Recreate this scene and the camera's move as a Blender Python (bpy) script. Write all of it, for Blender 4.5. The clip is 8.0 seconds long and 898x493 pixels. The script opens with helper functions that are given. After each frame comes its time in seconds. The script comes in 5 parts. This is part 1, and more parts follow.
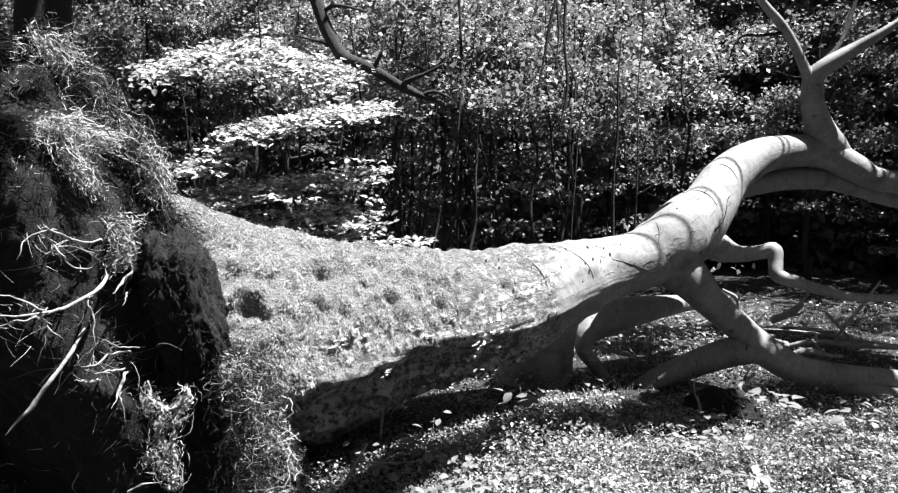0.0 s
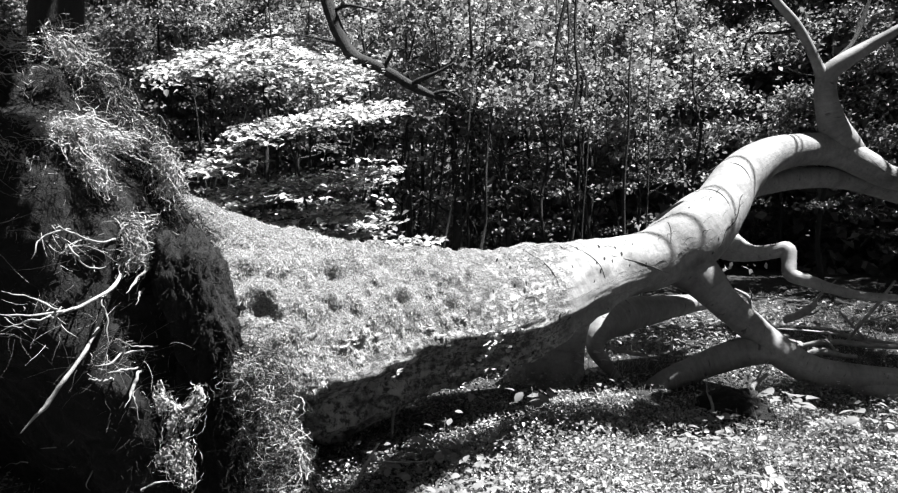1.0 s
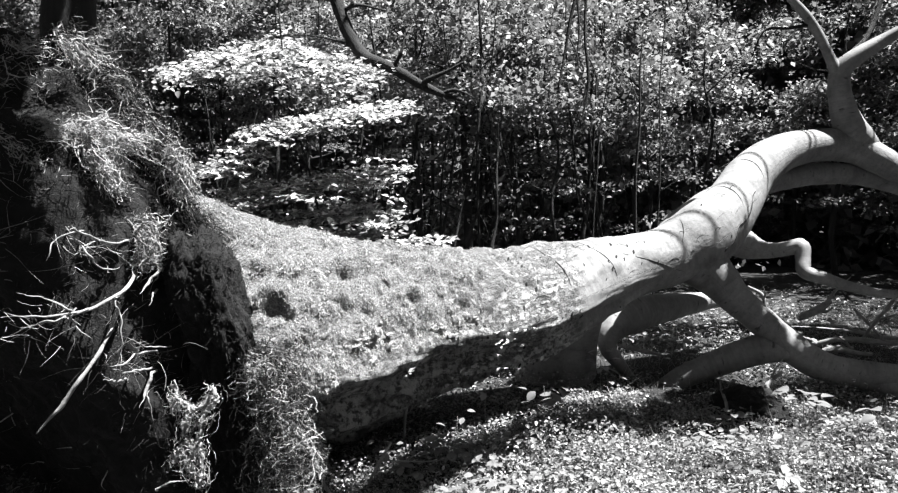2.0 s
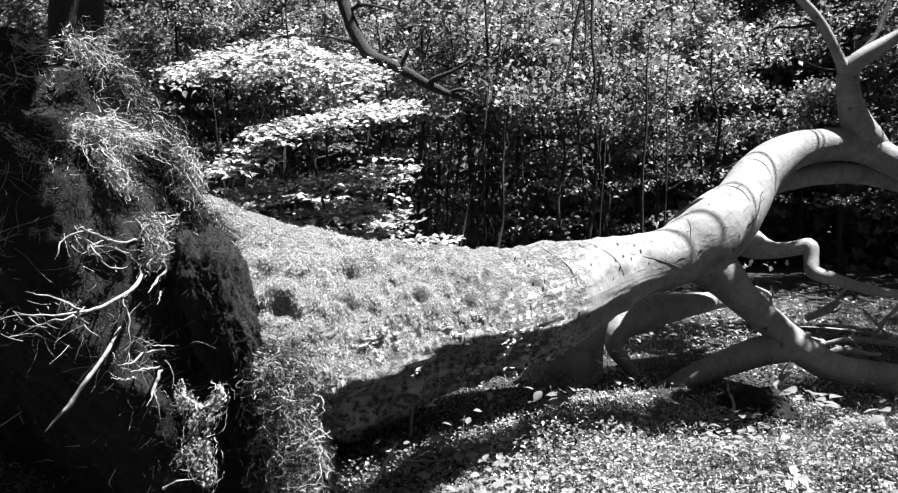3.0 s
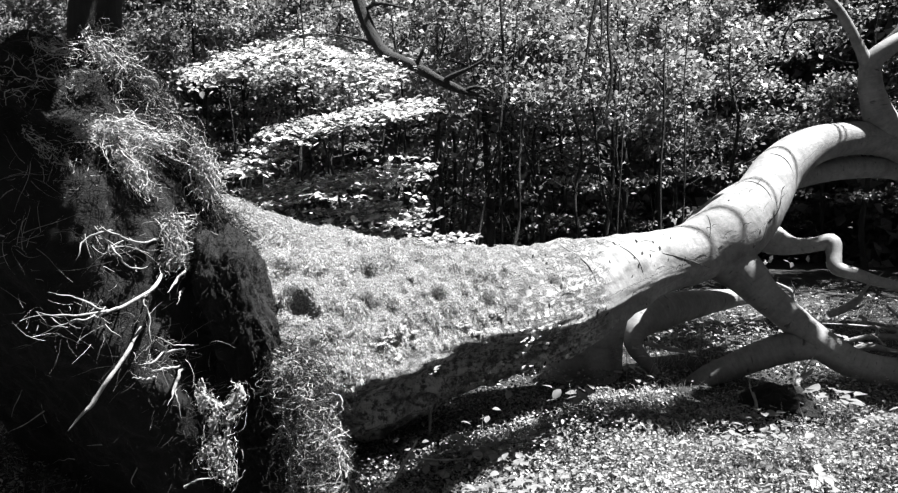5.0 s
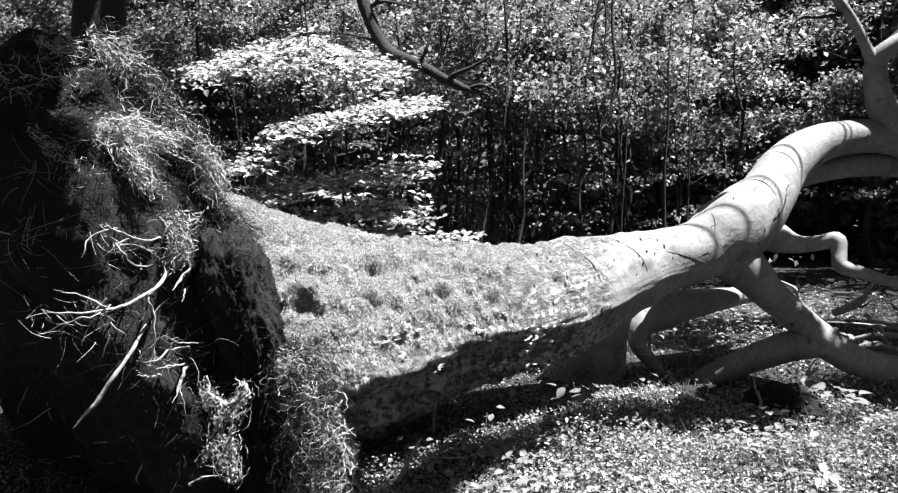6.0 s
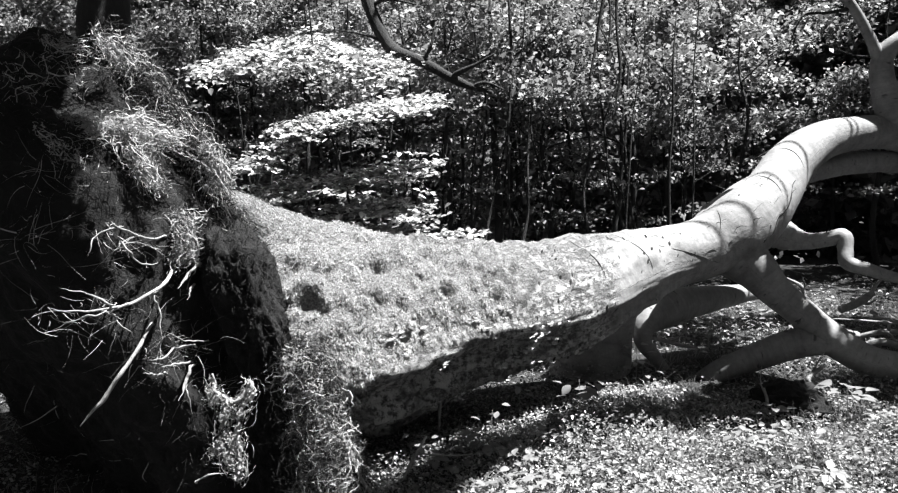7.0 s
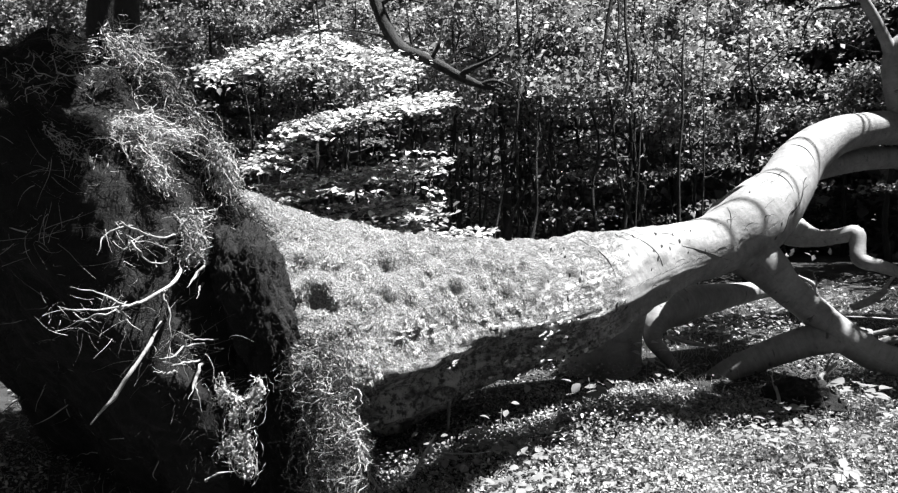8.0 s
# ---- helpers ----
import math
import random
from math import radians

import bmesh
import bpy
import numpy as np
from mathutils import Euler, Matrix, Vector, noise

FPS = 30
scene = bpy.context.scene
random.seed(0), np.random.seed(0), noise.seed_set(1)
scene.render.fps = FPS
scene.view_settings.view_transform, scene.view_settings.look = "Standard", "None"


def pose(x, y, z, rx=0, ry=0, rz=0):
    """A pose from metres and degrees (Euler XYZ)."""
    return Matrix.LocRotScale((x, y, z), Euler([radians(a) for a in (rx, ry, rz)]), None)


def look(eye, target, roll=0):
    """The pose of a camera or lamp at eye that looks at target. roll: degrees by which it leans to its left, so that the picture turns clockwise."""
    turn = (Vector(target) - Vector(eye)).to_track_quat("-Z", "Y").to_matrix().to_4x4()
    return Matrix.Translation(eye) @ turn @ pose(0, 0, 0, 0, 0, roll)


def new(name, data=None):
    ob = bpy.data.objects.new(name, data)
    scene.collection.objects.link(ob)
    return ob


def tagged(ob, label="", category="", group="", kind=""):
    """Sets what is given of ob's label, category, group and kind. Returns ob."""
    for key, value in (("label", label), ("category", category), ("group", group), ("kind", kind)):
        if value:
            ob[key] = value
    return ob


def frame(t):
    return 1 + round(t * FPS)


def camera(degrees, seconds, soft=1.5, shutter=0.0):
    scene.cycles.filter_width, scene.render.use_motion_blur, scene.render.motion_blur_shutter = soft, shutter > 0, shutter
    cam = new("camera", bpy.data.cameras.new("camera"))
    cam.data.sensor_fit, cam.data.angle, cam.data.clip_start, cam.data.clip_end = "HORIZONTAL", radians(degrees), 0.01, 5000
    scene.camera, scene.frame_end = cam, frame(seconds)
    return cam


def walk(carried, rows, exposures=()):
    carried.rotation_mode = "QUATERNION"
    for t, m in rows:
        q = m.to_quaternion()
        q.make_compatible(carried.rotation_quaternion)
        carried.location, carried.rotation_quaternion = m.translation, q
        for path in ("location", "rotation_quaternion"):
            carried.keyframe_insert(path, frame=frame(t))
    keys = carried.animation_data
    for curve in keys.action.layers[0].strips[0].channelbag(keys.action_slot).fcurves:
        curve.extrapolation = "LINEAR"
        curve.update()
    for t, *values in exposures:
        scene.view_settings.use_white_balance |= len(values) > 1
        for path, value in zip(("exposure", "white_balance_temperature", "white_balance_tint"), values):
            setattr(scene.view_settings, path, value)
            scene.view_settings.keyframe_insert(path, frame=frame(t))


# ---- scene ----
cam = camera(65.3, 8.0, soft=1.25)
EYE, TILT = 1.55, -3.0
# seconds, x, y, z, yaw, pitch, roll
ROWS = [
    (0.0, 0, 0, 0, 0, 0, 0),
    (0.5, -0.0049, 0.0033, -0.0001, 0.593, -0.029, 0.003),
    (1.0, -0.0102, 0.0055, -0.0017, 0.785, -0.025, 0.046),
    (1.5, -0.0127, 0.0085, -0.0002, 1.235, -0.086, 0.292),
    (3.0, -0.0223, 0.0137, -0.0025, 2.105, -0.129, 0.349),
    (3.5, -0.0242, 0.0167, -0.0024, 2.311, -0.159, 0.436),
    (4.0, -0.0254, 0.0219, -0.0019, 2.680, -0.194, 0.640),
    (4.5, -0.0312, 0.0266, -0.0041, 3.116, -0.204, 0.720),
    (6.0, -0.0394, 0.0294, -0.0059, 3.673, -0.381, 0.725),
    (6.5, -0.0429, 0.0307, -0.0078, 3.858, -0.455, 0.735),
    (7.0, -0.0452, 0.0323, -0.0096, 4.004, -0.527, 0.887),
    (7.5, -0.0450, 0.0322, -0.0129, 4.240, -0.553, 0.910),
    (8.0, -0.0447, 0.0433, -0.0168, 4.726, -0.580, 1.096),
]
walk(cam, [(t, pose(0, 0, EYE, TILT) @ pose(x, y, z, 90 + pitch, roll, yaw)) for t, x, y, z, yaw, pitch, roll in ROWS])

# ---- light ----
SUN_TO = Vector((0.34, -0.02, 0.94)).normalized()
scene.view_settings.exposure = 2.38
world = bpy.data.worlds.new("world")
scene.world = world
world.use_nodes = True
wn = world.node_tree
sky = wn.nodes.new("ShaderNodeTexSky")
sky.sky_type = "NISHITA"
sky.sun_disc = False
sky.sun_elevation = math.asin(SUN_TO.z)
sky.sun_rotation = math.atan2(SUN_TO.x, SUN_TO.y)
grey = wn.nodes.new("ShaderNodeSeparateColor")  # black and white film behind a red filter
wn.links.new(sky.outputs[0], grey.inputs[0])
deep = wn.nodes.new("ShaderNodeMath")
deep.operation = "MULTIPLY"
deep.inputs[1].default_value = 0.12
wn.links.new(grey.outputs[0], deep.inputs[0])
wn.links.new(deep.outputs[0], wn.nodes["Background"].inputs[0])
wn.nodes["Background"].inputs[1].default_value = 0.042
sun = new("sun", bpy.data.lights.new("sun", "SUN"))
sun.data.energy = 5.0
sun.data.angle = radians(0.5)
sun.matrix_world = look(SUN_TO * 30, (0, 0, 0))


# ---- materials: the film is black and white, so all are greys ----
def material(name):
    m = bpy.data.materials.new(name)
    m.use_nodes = True
    return m, m.node_tree.nodes, m.node_tree.links, m.node_tree.nodes["Principled BSDF"]


def ramp(nodes, links, source, stops):
    r = nodes.new("ShaderNodeValToRGB")
    while len(r.color_ramp.elements) < len(stops):
        r.color_ramp.elements.new(0.5)
    for e, (at, v) in zip(r.color_ramp.elements, stops):
        e.position, e.color = at, (v, v, v, 1)
    links.new(source, r.inputs[0])
    return r.outputs[0]


def noise_tex(nodes, links, coord, scale, detail=6, rough=0.6, stretch=None):
    if stretch:
        mp = nodes.new("ShaderNodeMapping")
        mp.inputs["Scale"].default_value = stretch
        links.new(coord, mp.inputs[0])
        coord = mp.outputs[0]
    n = nodes.new("ShaderNodeTexNoise")
    n.inputs["Scale"].default_value, n.inputs["Detail"].default_value, n.inputs["Roughness"].default_value = scale, detail, rough
    links.new(coord, n.inputs["Vector"])
    return n.outputs["Fac"]


def mix(nodes, links, kind, a, b, fac=1.0):
    m = nodes.new("ShaderNodeMix")
    m.data_type, m.blend_type = "RGBA", kind
    for sock, v in ((m.inputs[6], a), (m.inputs[7], b), (m.inputs[0], fac)):
        if hasattr(v, "links") or hasattr(v, "is_linked"):
            links.new(v, sock)
        else:
            sock.default_value = v if sock == m.inputs[0] else (v, v, v, 1)
    return m.outputs[2]


def bump(nodes, links, bsdf, height, strength, distance):
    b = nodes.new("ShaderNodeBump")
    b.inputs["Strength"].default_value, b.inputs["Distance"].default_value = strength, distance
    links.new(height, b.inputs["Height"])
    links.new(b.outputs[0], bsdf.inputs["Normal"])


def bark_beech():
    """Smooth pale bark with stains, small scars and a mossy butt."""
    m, n, l, p = material("beech_bark")
    co = n.new("ShaderNodeTexCoord").outputs["Object"]
    uv = n.new("ShaderNodeUVMap").outputs[0]
    large = ramp(n, l, noise_tex(n, l, co, 3.5, 8, 0.7), [(0.3, 0.09), (0.68, 0.25)])
    rings = ramp(n, l, noise_tex(n, l, uv, 11, 5, 0.6, (0.35, 2.4, 1)), [(0.36, 0.8), (0.56, 1.0)])
    large = mix(n, l, "MULTIPLY", large, rings)
    grain = ramp(n, l, noise_tex(n, l, uv, 60, 6, 0.65, (0.5, 0.5, 1)), [(0.3, 0.82), (0.6, 1.0)])
    scars = ramp(n, l, noise_tex(n, l, uv, 9, 3, 0.5, (1.0, 2.6, 1)), [(0.30, 0.25), (0.37, 1.0)])
    col = mix(n, l, "MULTIPLY", large, grain)
    col = mix(n, l, "MULTIPLY", col, scars)
    l.new(col, p.inputs["Base Color"])
    p.inputs["Roughness"].default_value = 0.62
    h = mix(n, l, "ADD", noise_tex(n, l, uv, 45, 8, 0.7, (1, 0.5, 1)), scars)
    bump(n, l, p, h, 0.25, 0.008)
    return m


def bark_mossy():
    """Trunk bark: pale beech, moss over the butt end, ragged flaking patches below."""
    m, n, l, p = material("mossy_beech_bark")
    co = n.new("ShaderNodeTexCoord").outputs["Object"]
    uv = n.new("ShaderNodeUVMap").outputs[0]
    large = ramp(n, l, noise_tex(n, l, co, 3.5, 8, 0.7), [(0.3, 0.09), (0.68, 0.25)])
    rings = ramp(n, l, noise_tex(n, l, uv, 11, 5, 0.6, (0.35, 2.4, 1)), [(0.36, 0.8), (0.56, 1.0)])
    large = mix(n, l, "MULTIPLY", large, rings)
    grain = ramp(n, l, noise_tex(n, l, uv, 60, 6, 0.65, (0.5, 0.5, 1)), [(0.3, 0.82), (0.6, 1.0)])
    scars = ramp(n, l, noise_tex(n, l, uv, 24, 3, 0.5, (1.0, 2.4, 1)), [(0.27, 0.3), (0.32, 1.0)])
    pale = mix(n, l, "MULTIPLY", mix(n, l, "MULTIPLY", large, grain), scars)
    moss = ramp(n, l, noise_tex(n, l, co, 95, 8, 0.75), [(0.36, 0.03), (0.60, 0.34)])
    fissure = ramp(n, l, noise_tex(n, l, uv, 22, 7, 0.7, (1.0, 0.22, 1)), [(0.40, 0.12), (0.52, 1.0)])
    flake = mix(n, l, "MULTIPLY", ramp(n, l, noise_tex(n, l, co, 24, 7, 0.7), [(0.42, 0.05), (0.52, 1.0)]), fissure)
    sep = n.new("ShaderNodeSeparateXYZ")
    l.new(co, sep.inputs[0])
    edge = n.new("ShaderNodeMath")
    edge.operation = "MULTIPLY_ADD"
    l.new(noise_tex(n, l, co, 5, 6, 0.7), edge.inputs[0])
    edge.inputs[1].default_value = 0.8
    l.new(sep.outputs[0], edge.inputs[2])
    mask = ramp(n, l, edge.outputs[0], [(0.42, 1.0), (0.56, 0.0)])
    # flaking bark, its pale flakes brightened to make up for the flank's shade
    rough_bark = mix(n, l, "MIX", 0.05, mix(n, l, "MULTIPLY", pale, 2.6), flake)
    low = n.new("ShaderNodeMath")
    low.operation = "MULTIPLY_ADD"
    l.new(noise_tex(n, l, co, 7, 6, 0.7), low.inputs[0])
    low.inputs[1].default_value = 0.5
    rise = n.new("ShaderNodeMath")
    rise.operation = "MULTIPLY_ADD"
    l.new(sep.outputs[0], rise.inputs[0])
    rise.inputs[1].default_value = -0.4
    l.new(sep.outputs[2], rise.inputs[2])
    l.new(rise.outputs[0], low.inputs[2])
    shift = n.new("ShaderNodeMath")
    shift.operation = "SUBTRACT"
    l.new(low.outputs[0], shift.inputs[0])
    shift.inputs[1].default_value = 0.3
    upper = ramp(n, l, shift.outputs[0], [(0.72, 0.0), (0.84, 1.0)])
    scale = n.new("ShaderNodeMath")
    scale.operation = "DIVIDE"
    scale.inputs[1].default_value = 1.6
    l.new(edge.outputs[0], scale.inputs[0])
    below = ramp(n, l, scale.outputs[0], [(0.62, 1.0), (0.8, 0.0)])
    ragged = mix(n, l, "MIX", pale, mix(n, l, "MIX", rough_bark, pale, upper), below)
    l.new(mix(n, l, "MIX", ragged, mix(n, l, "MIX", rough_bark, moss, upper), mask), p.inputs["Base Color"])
    p.inputs["Roughness"].default_value = 0.8
    fine = ramp(n, l, noise_tex(n, l, uv, 30, 6, 0.6, (0.6, 0.5, 1)), [(0.0, 0.42), (1.0, 0.58)])
    h = mix(n, l, "MIX", fine, noise_tex(n, l, co, 62, 8, 0.8), mask)
    h = mix(n, l, "ADD", h, mix(n, l, "MIX", 0.5, flake, below), 0.5)
    bump(n, l, p, h, 1.0, 0.04)
    return m


def plain_mat(name, lo, hi, scale, rough=0.85, bump_scale=None, distance=0.02, stretch=None):
    m, n, l, p = material(name)
    co = n.new("ShaderNodeTexCoord").outputs["Object"]
    a = ramp(n, l, noise_tex(n, l, co, scale, 8, 0.7, stretch), [(0.3, lo), (0.7, hi)])
    b = ramp(n, l, noise_tex(n, l, co, scale * 0.15, 3), [(0.3, 0.65), (0.65, 1.0)])
    l.new(mix(n, l, "MULTIPLY", a, b), p.inputs["Base Color"])
    p.inputs["Roughness"].default_value = rough
    bump(n, l, p, noise_tex(n, l, co, bump_scale or scale * 2, 8, 0.75, stretch), 0.9, distance)
    return m


def leaf_mat(name, value, through_light, rough=0.45):
    m, n, l, p = material(name)
    geo = n.new("ShaderNodeNewGeometry")
    v = ramp(n, l, geo.outputs["Random Per Island"], [(0.0, value * 0.3), (0.6, value * 0.85), (1.0, value * 1.9)])
    l.new(v, p.inputs["Base Color"])
    p.inputs["Roughness"].default_value = rough
    tr = n.new("ShaderNodeBsdfTranslucent")
    l.new(v, tr.inputs[0])
    ad = n.new("ShaderNodeMixShader")
    ad.inputs[0].default_value = through_light
    l.new(p.outputs[0], ad.inputs[1])
    l.new(tr.outputs[0], ad.inputs[2])
    l.new(ad.outputs[0], n["Material Output"].inputs[0])
    return m


BARK = bark_beech()
TRUNK = bark_mossy()
# near black: the plate's shade is put into the soil's colour
SHADED_SOIL = plain_mat("shaded_plate_soil", 0.0005, 0.0024, 9, 0.95, 40, 0.03)
ROOT = plain_mat("bare_root", 0.12, 0.42, 25, 0.75, 60, 0.006)
# near-black copy of the fibrous root, for rootlets that lie in shade
SHADED_FIBRE = plain_mat("shaded_rootlet", 0.001, 0.0045, 18, 0.9, 60, 0.004)
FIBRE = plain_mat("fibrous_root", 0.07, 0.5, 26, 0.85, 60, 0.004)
MOSS = plain_mat("moss_tuft", 0.17, 0.62, 14, 0.9, 80, 0.004)
FLAKE = plain_mat("pale_bark_flake", 0.18, 0.46, 30, 0.8, 60, 0.004)
EARTH = plain_mat("forest_floor", 0.006, 0.03, 6, 0.95, 30, 0.03)
DARK_BARK = plain_mat("dark_tree_bark", 0.005, 0.022, 8, 0.9, 26, 0.03, (1, 1, 0.25))
DEAD_WOOD = plain_mat("dead_wood", 0.12, 0.32, 14, 0.8, 40, 0.008)
LEAF = leaf_mat("beech_leaf", 0.42, 0.55)
WOOD_LEAF = leaf_mat("woodland_leaf", 0.185, 0.52)
HERB = leaf_mat("herb_leaf", 0.25, 0.35, 0.5)
LITTER = leaf_mat("dry_leaf", 0.22, 0.15, 0.6)


# ---- mesh helpers ----
def part(name, me, mat, parent=None, label=""):
    if isinstance(me, bmesh.types.BMesh):
        bm, me = me, bpy.data.meshes.new(name)
        bm.to_mesh(me)
        bm.free()
    me.materials.clear()
    me.materials.append(mat)
    ob = new(name, me)
    ob.parent = parent
    if label:
        ob["label"] = label
    return ob


def thing(name, label, category, group="", kind="", at=(0, 0, 0)):
    ob = tagged(new(name), label, category, group, kind)
    ob.location = at
    ob.empty_display_size = 0.1
    return ob


def spline(ctrl, n):
    """Catmull-Rom through rows of x, y, z, radius."""
    p = np.array(ctrl, float)
    p = np.vstack([2 * p[0] - p[1], p, 2 * p[-1] - p[-2]])
    p[0, 3:], p[-1, 3:] = p[1, 3:], p[-2, 3:]
    k = len(ctrl) - 1
    t = np.linspace(0, k, n)
    i = np.minimum(t.astype(int), k - 1)
    f = (t - i)[:, None]
    a, b, c, d = p[i], p[i + 1], p[i + 2], p[i + 3]
    return 0.5 * (2 * b + (c - a) * f + (2 * a - 5 * b + 4 * c - d) * f**2 + (3 * b - a - 3 * c + d) * f**3)


def tube_arrays(ctrl, rings, sides, rough=0.0, lobes=0.0, seed=0.0, freq=3.0):
    """Vertices, faces and uv of a tapering, uneven round limb."""
    s = spline(ctrl, rings)
    pts, rad = s[:, :3], np.maximum(s[:, 3], 0.0008)
    tan = np.gradient(pts, axis=0)
    tan /= np.linalg.norm(tan, axis=1)[:, None]
    up = np.array((0, 0, 1.0)) if abs(tan[0, 2]) < 0.9 else np.array((1.0, 0, 0))
    verts, uvs, run = [], [], 0.0
    ang = np.linspace(0, 2 * np.pi, sides, endpoint=False)
    for i in range(rings):
        side = np.cross(tan[i], up)
        side /= np.linalg.norm(side)
        up = np.cross(side, tan[i])
        run += np.linalg.norm(pts[i] - pts[i - 1]) if i else 0
        for a in ang:
            d = np.cos(a) * side + np.sin(a) * up
            r = rad[i]
            if rough:
                q = pts[i] + d * r
                r *= 1 + rough * noise.noise(Vector(q * freq + seed)) + rough * 0.4 * noise.noise(Vector(q * freq * 3.1 + seed))
            if lobes:
                r *= 1 + lobes * max(0.0, 1 - i / rings * 1.7) * noise.noise(Vector((np.cos(a) * 2.2, np.sin(a) * 2.2, run * 0.5 + seed)))
            verts.append(pts[i] + d * r)
            uvs.append((a / 6.2832 * max(0.1, float(rad.mean())) * 6.28, run))
    faces = [(i * sides + j, (i + 1) * sides + j, (i + 1) * sides + (j + 1) % sides, i * sides + (j + 1) % sides) for i in range(rings - 1) for j in range(sides)]
    for base, ring in ((pts[0], 0), (pts[-1] + tan[-1] * rad[-1] * 0.6, rings - 1)):
        verts.append(base)
        uvs.append((0, 0))
        c = len(verts) - 1
        for j in range(sides):
            a, b = ring * sides + j, ring * sides + (j + 1) % sides
            faces.append((c, a, b) if ring == 0 else (c, b, a))
    return verts, faces, uvs


def mesh_of(name, pieces):
    """One mesh of several (verts, faces, uv)."""
    vs, fs, us = [], [], []
    for v, f, u in pieces:
        k = len(vs)
        vs += [tuple(map(float, q)) for q in v]
        fs += [tuple(x + k for x in q) for q in f]
        us += list(u)
    me = bpy.data.meshes.new(name)
    me.from_pydata(vs, [], fs)
    lay = me.uv_layers.new(name="UVMap")
    idx = np.empty(len(me.loops), int)
    me.loops.foreach_get("vertex_index", idx)
    lay.data.foreach_set("uv", np.array(us, np.float32)[idx].ravel())
    me.shade_smooth()
    return me


def limb(name, ctrl, mat, parent, label="", rings=40, sides=20, rough=0.05, lobes=0.0, seed=0.0, freq=3.0):
    return part(name, mesh_of(name, [tube_arrays(ctrl, rings, sides, rough, lobes, seed, freq)]), mat, parent, label)


def leaves_mesh(name, pos, normal, size, rng, broad=0.36, simple=False):
    """A mesh of folded leaves: places, upper-side directions, lengths."""
    n = len(pos)
    normal = normal / np.linalg.norm(normal, axis=1)[:, None]
    a = rng.normal(size=(n, 3))
    along = a - (a * normal).sum(1)[:, None] * normal
    along /= np.linalg.norm(along, axis=1)[:, None]
    side = np.cross(normal, along)
    L = np.broadcast_to(size, (n,))[:, None]
    curl = rng.uniform(-0.05, 0.3, (n, 1))
    if simple:
        shape = [(0, 0, 0), (-broad, 0.5, 0.1), (0, 1, 0), (broad, 0.5, 0.1)]
        quads = [(0, 3, 2, 1)]
    else:
        shape = [(0, 0, 0), (-broad, 0.3, 0.12), (-broad * 0.85, 0.65, 0.1), (0, 1, 0), (broad * 0.85, 0.65, 0.1), (broad, 0.3, 0.12)]
        quads = [(0, 3, 2, 1), (0, 5, 4, 3)]
    k = len(shape)
    v = np.empty((n, k, 3), np.float32)
    for j, (x, y, z) in enumerate(shape):
        v[:, j] = pos + L * (side * x + along * (y - 0.5) + normal * (z - curl * y * y))
    loops = (np.arange(n)[:, None, None] * k + np.array(quads)[None]).reshape(-1)
    me = bpy.data.meshes.new(name)
    me.vertices.add(n * k)
    me.vertices.foreach_set("co", v.ravel())
    me.loops.add(len(loops))
    me.loops.foreach_set("vertex_index", loops.astype(np.int32))
    nf = n * len(quads)
    me.polygons.add(nf)
    me.polygons.foreach_set("loop_start", np.arange(nf, dtype=np.int32) * 4)
    me.update(calc_edges=True)
    return me


def blades_mesh(name, pos, way, length, width, rng):
    """Short thin blades, for moss and fibres: a bent strip of two quads each."""
    n = len(pos)
    side = np.cross(way, rng.normal(size=(n, 3)))
    side /= np.linalg.norm(side, axis=1)[:, None] + 1e-9
    L = np.broadcast_to(length, (n,))[:, None]
    bend = rng.normal(size=(n, 3)) * 0.35
    bend[:, 2] -= 0.25
    v = np.empty((n, 5, 3), np.float32)
    for j, (s, h, w) in enumerate(((-1, 0, 0.5), (1, 0, 0.5), (1, 0.55, 0.45), (-1, 0.55, 0.45))):
        v[:, j] = pos + way * L * h + bend * L * h * h + side * s * w * width
    v[:, 4] = pos + way * L + bend * L
    loops = (np.arange(n)[:, None] * 5 + np.array([0, 1, 2, 3, 3, 2, 4])[None]).ravel()
    me = bpy.data.meshes.new(name)
    me.vertices.add(n * 5)
    me.vertices.foreach_set("co", v.ravel())
    me.loops.add(len(loops))
    me.loops.foreach_set("vertex_index", loops.astype(np.int32))
    me.polygons.add(2 * n)
    me.polygons.foreach_set("loop_start", (np.arange(n)[:, None] * 7 + np.array([0, 4])[None]).ravel().astype(np.int32))
    me.update(calc_edges=True)
    return me


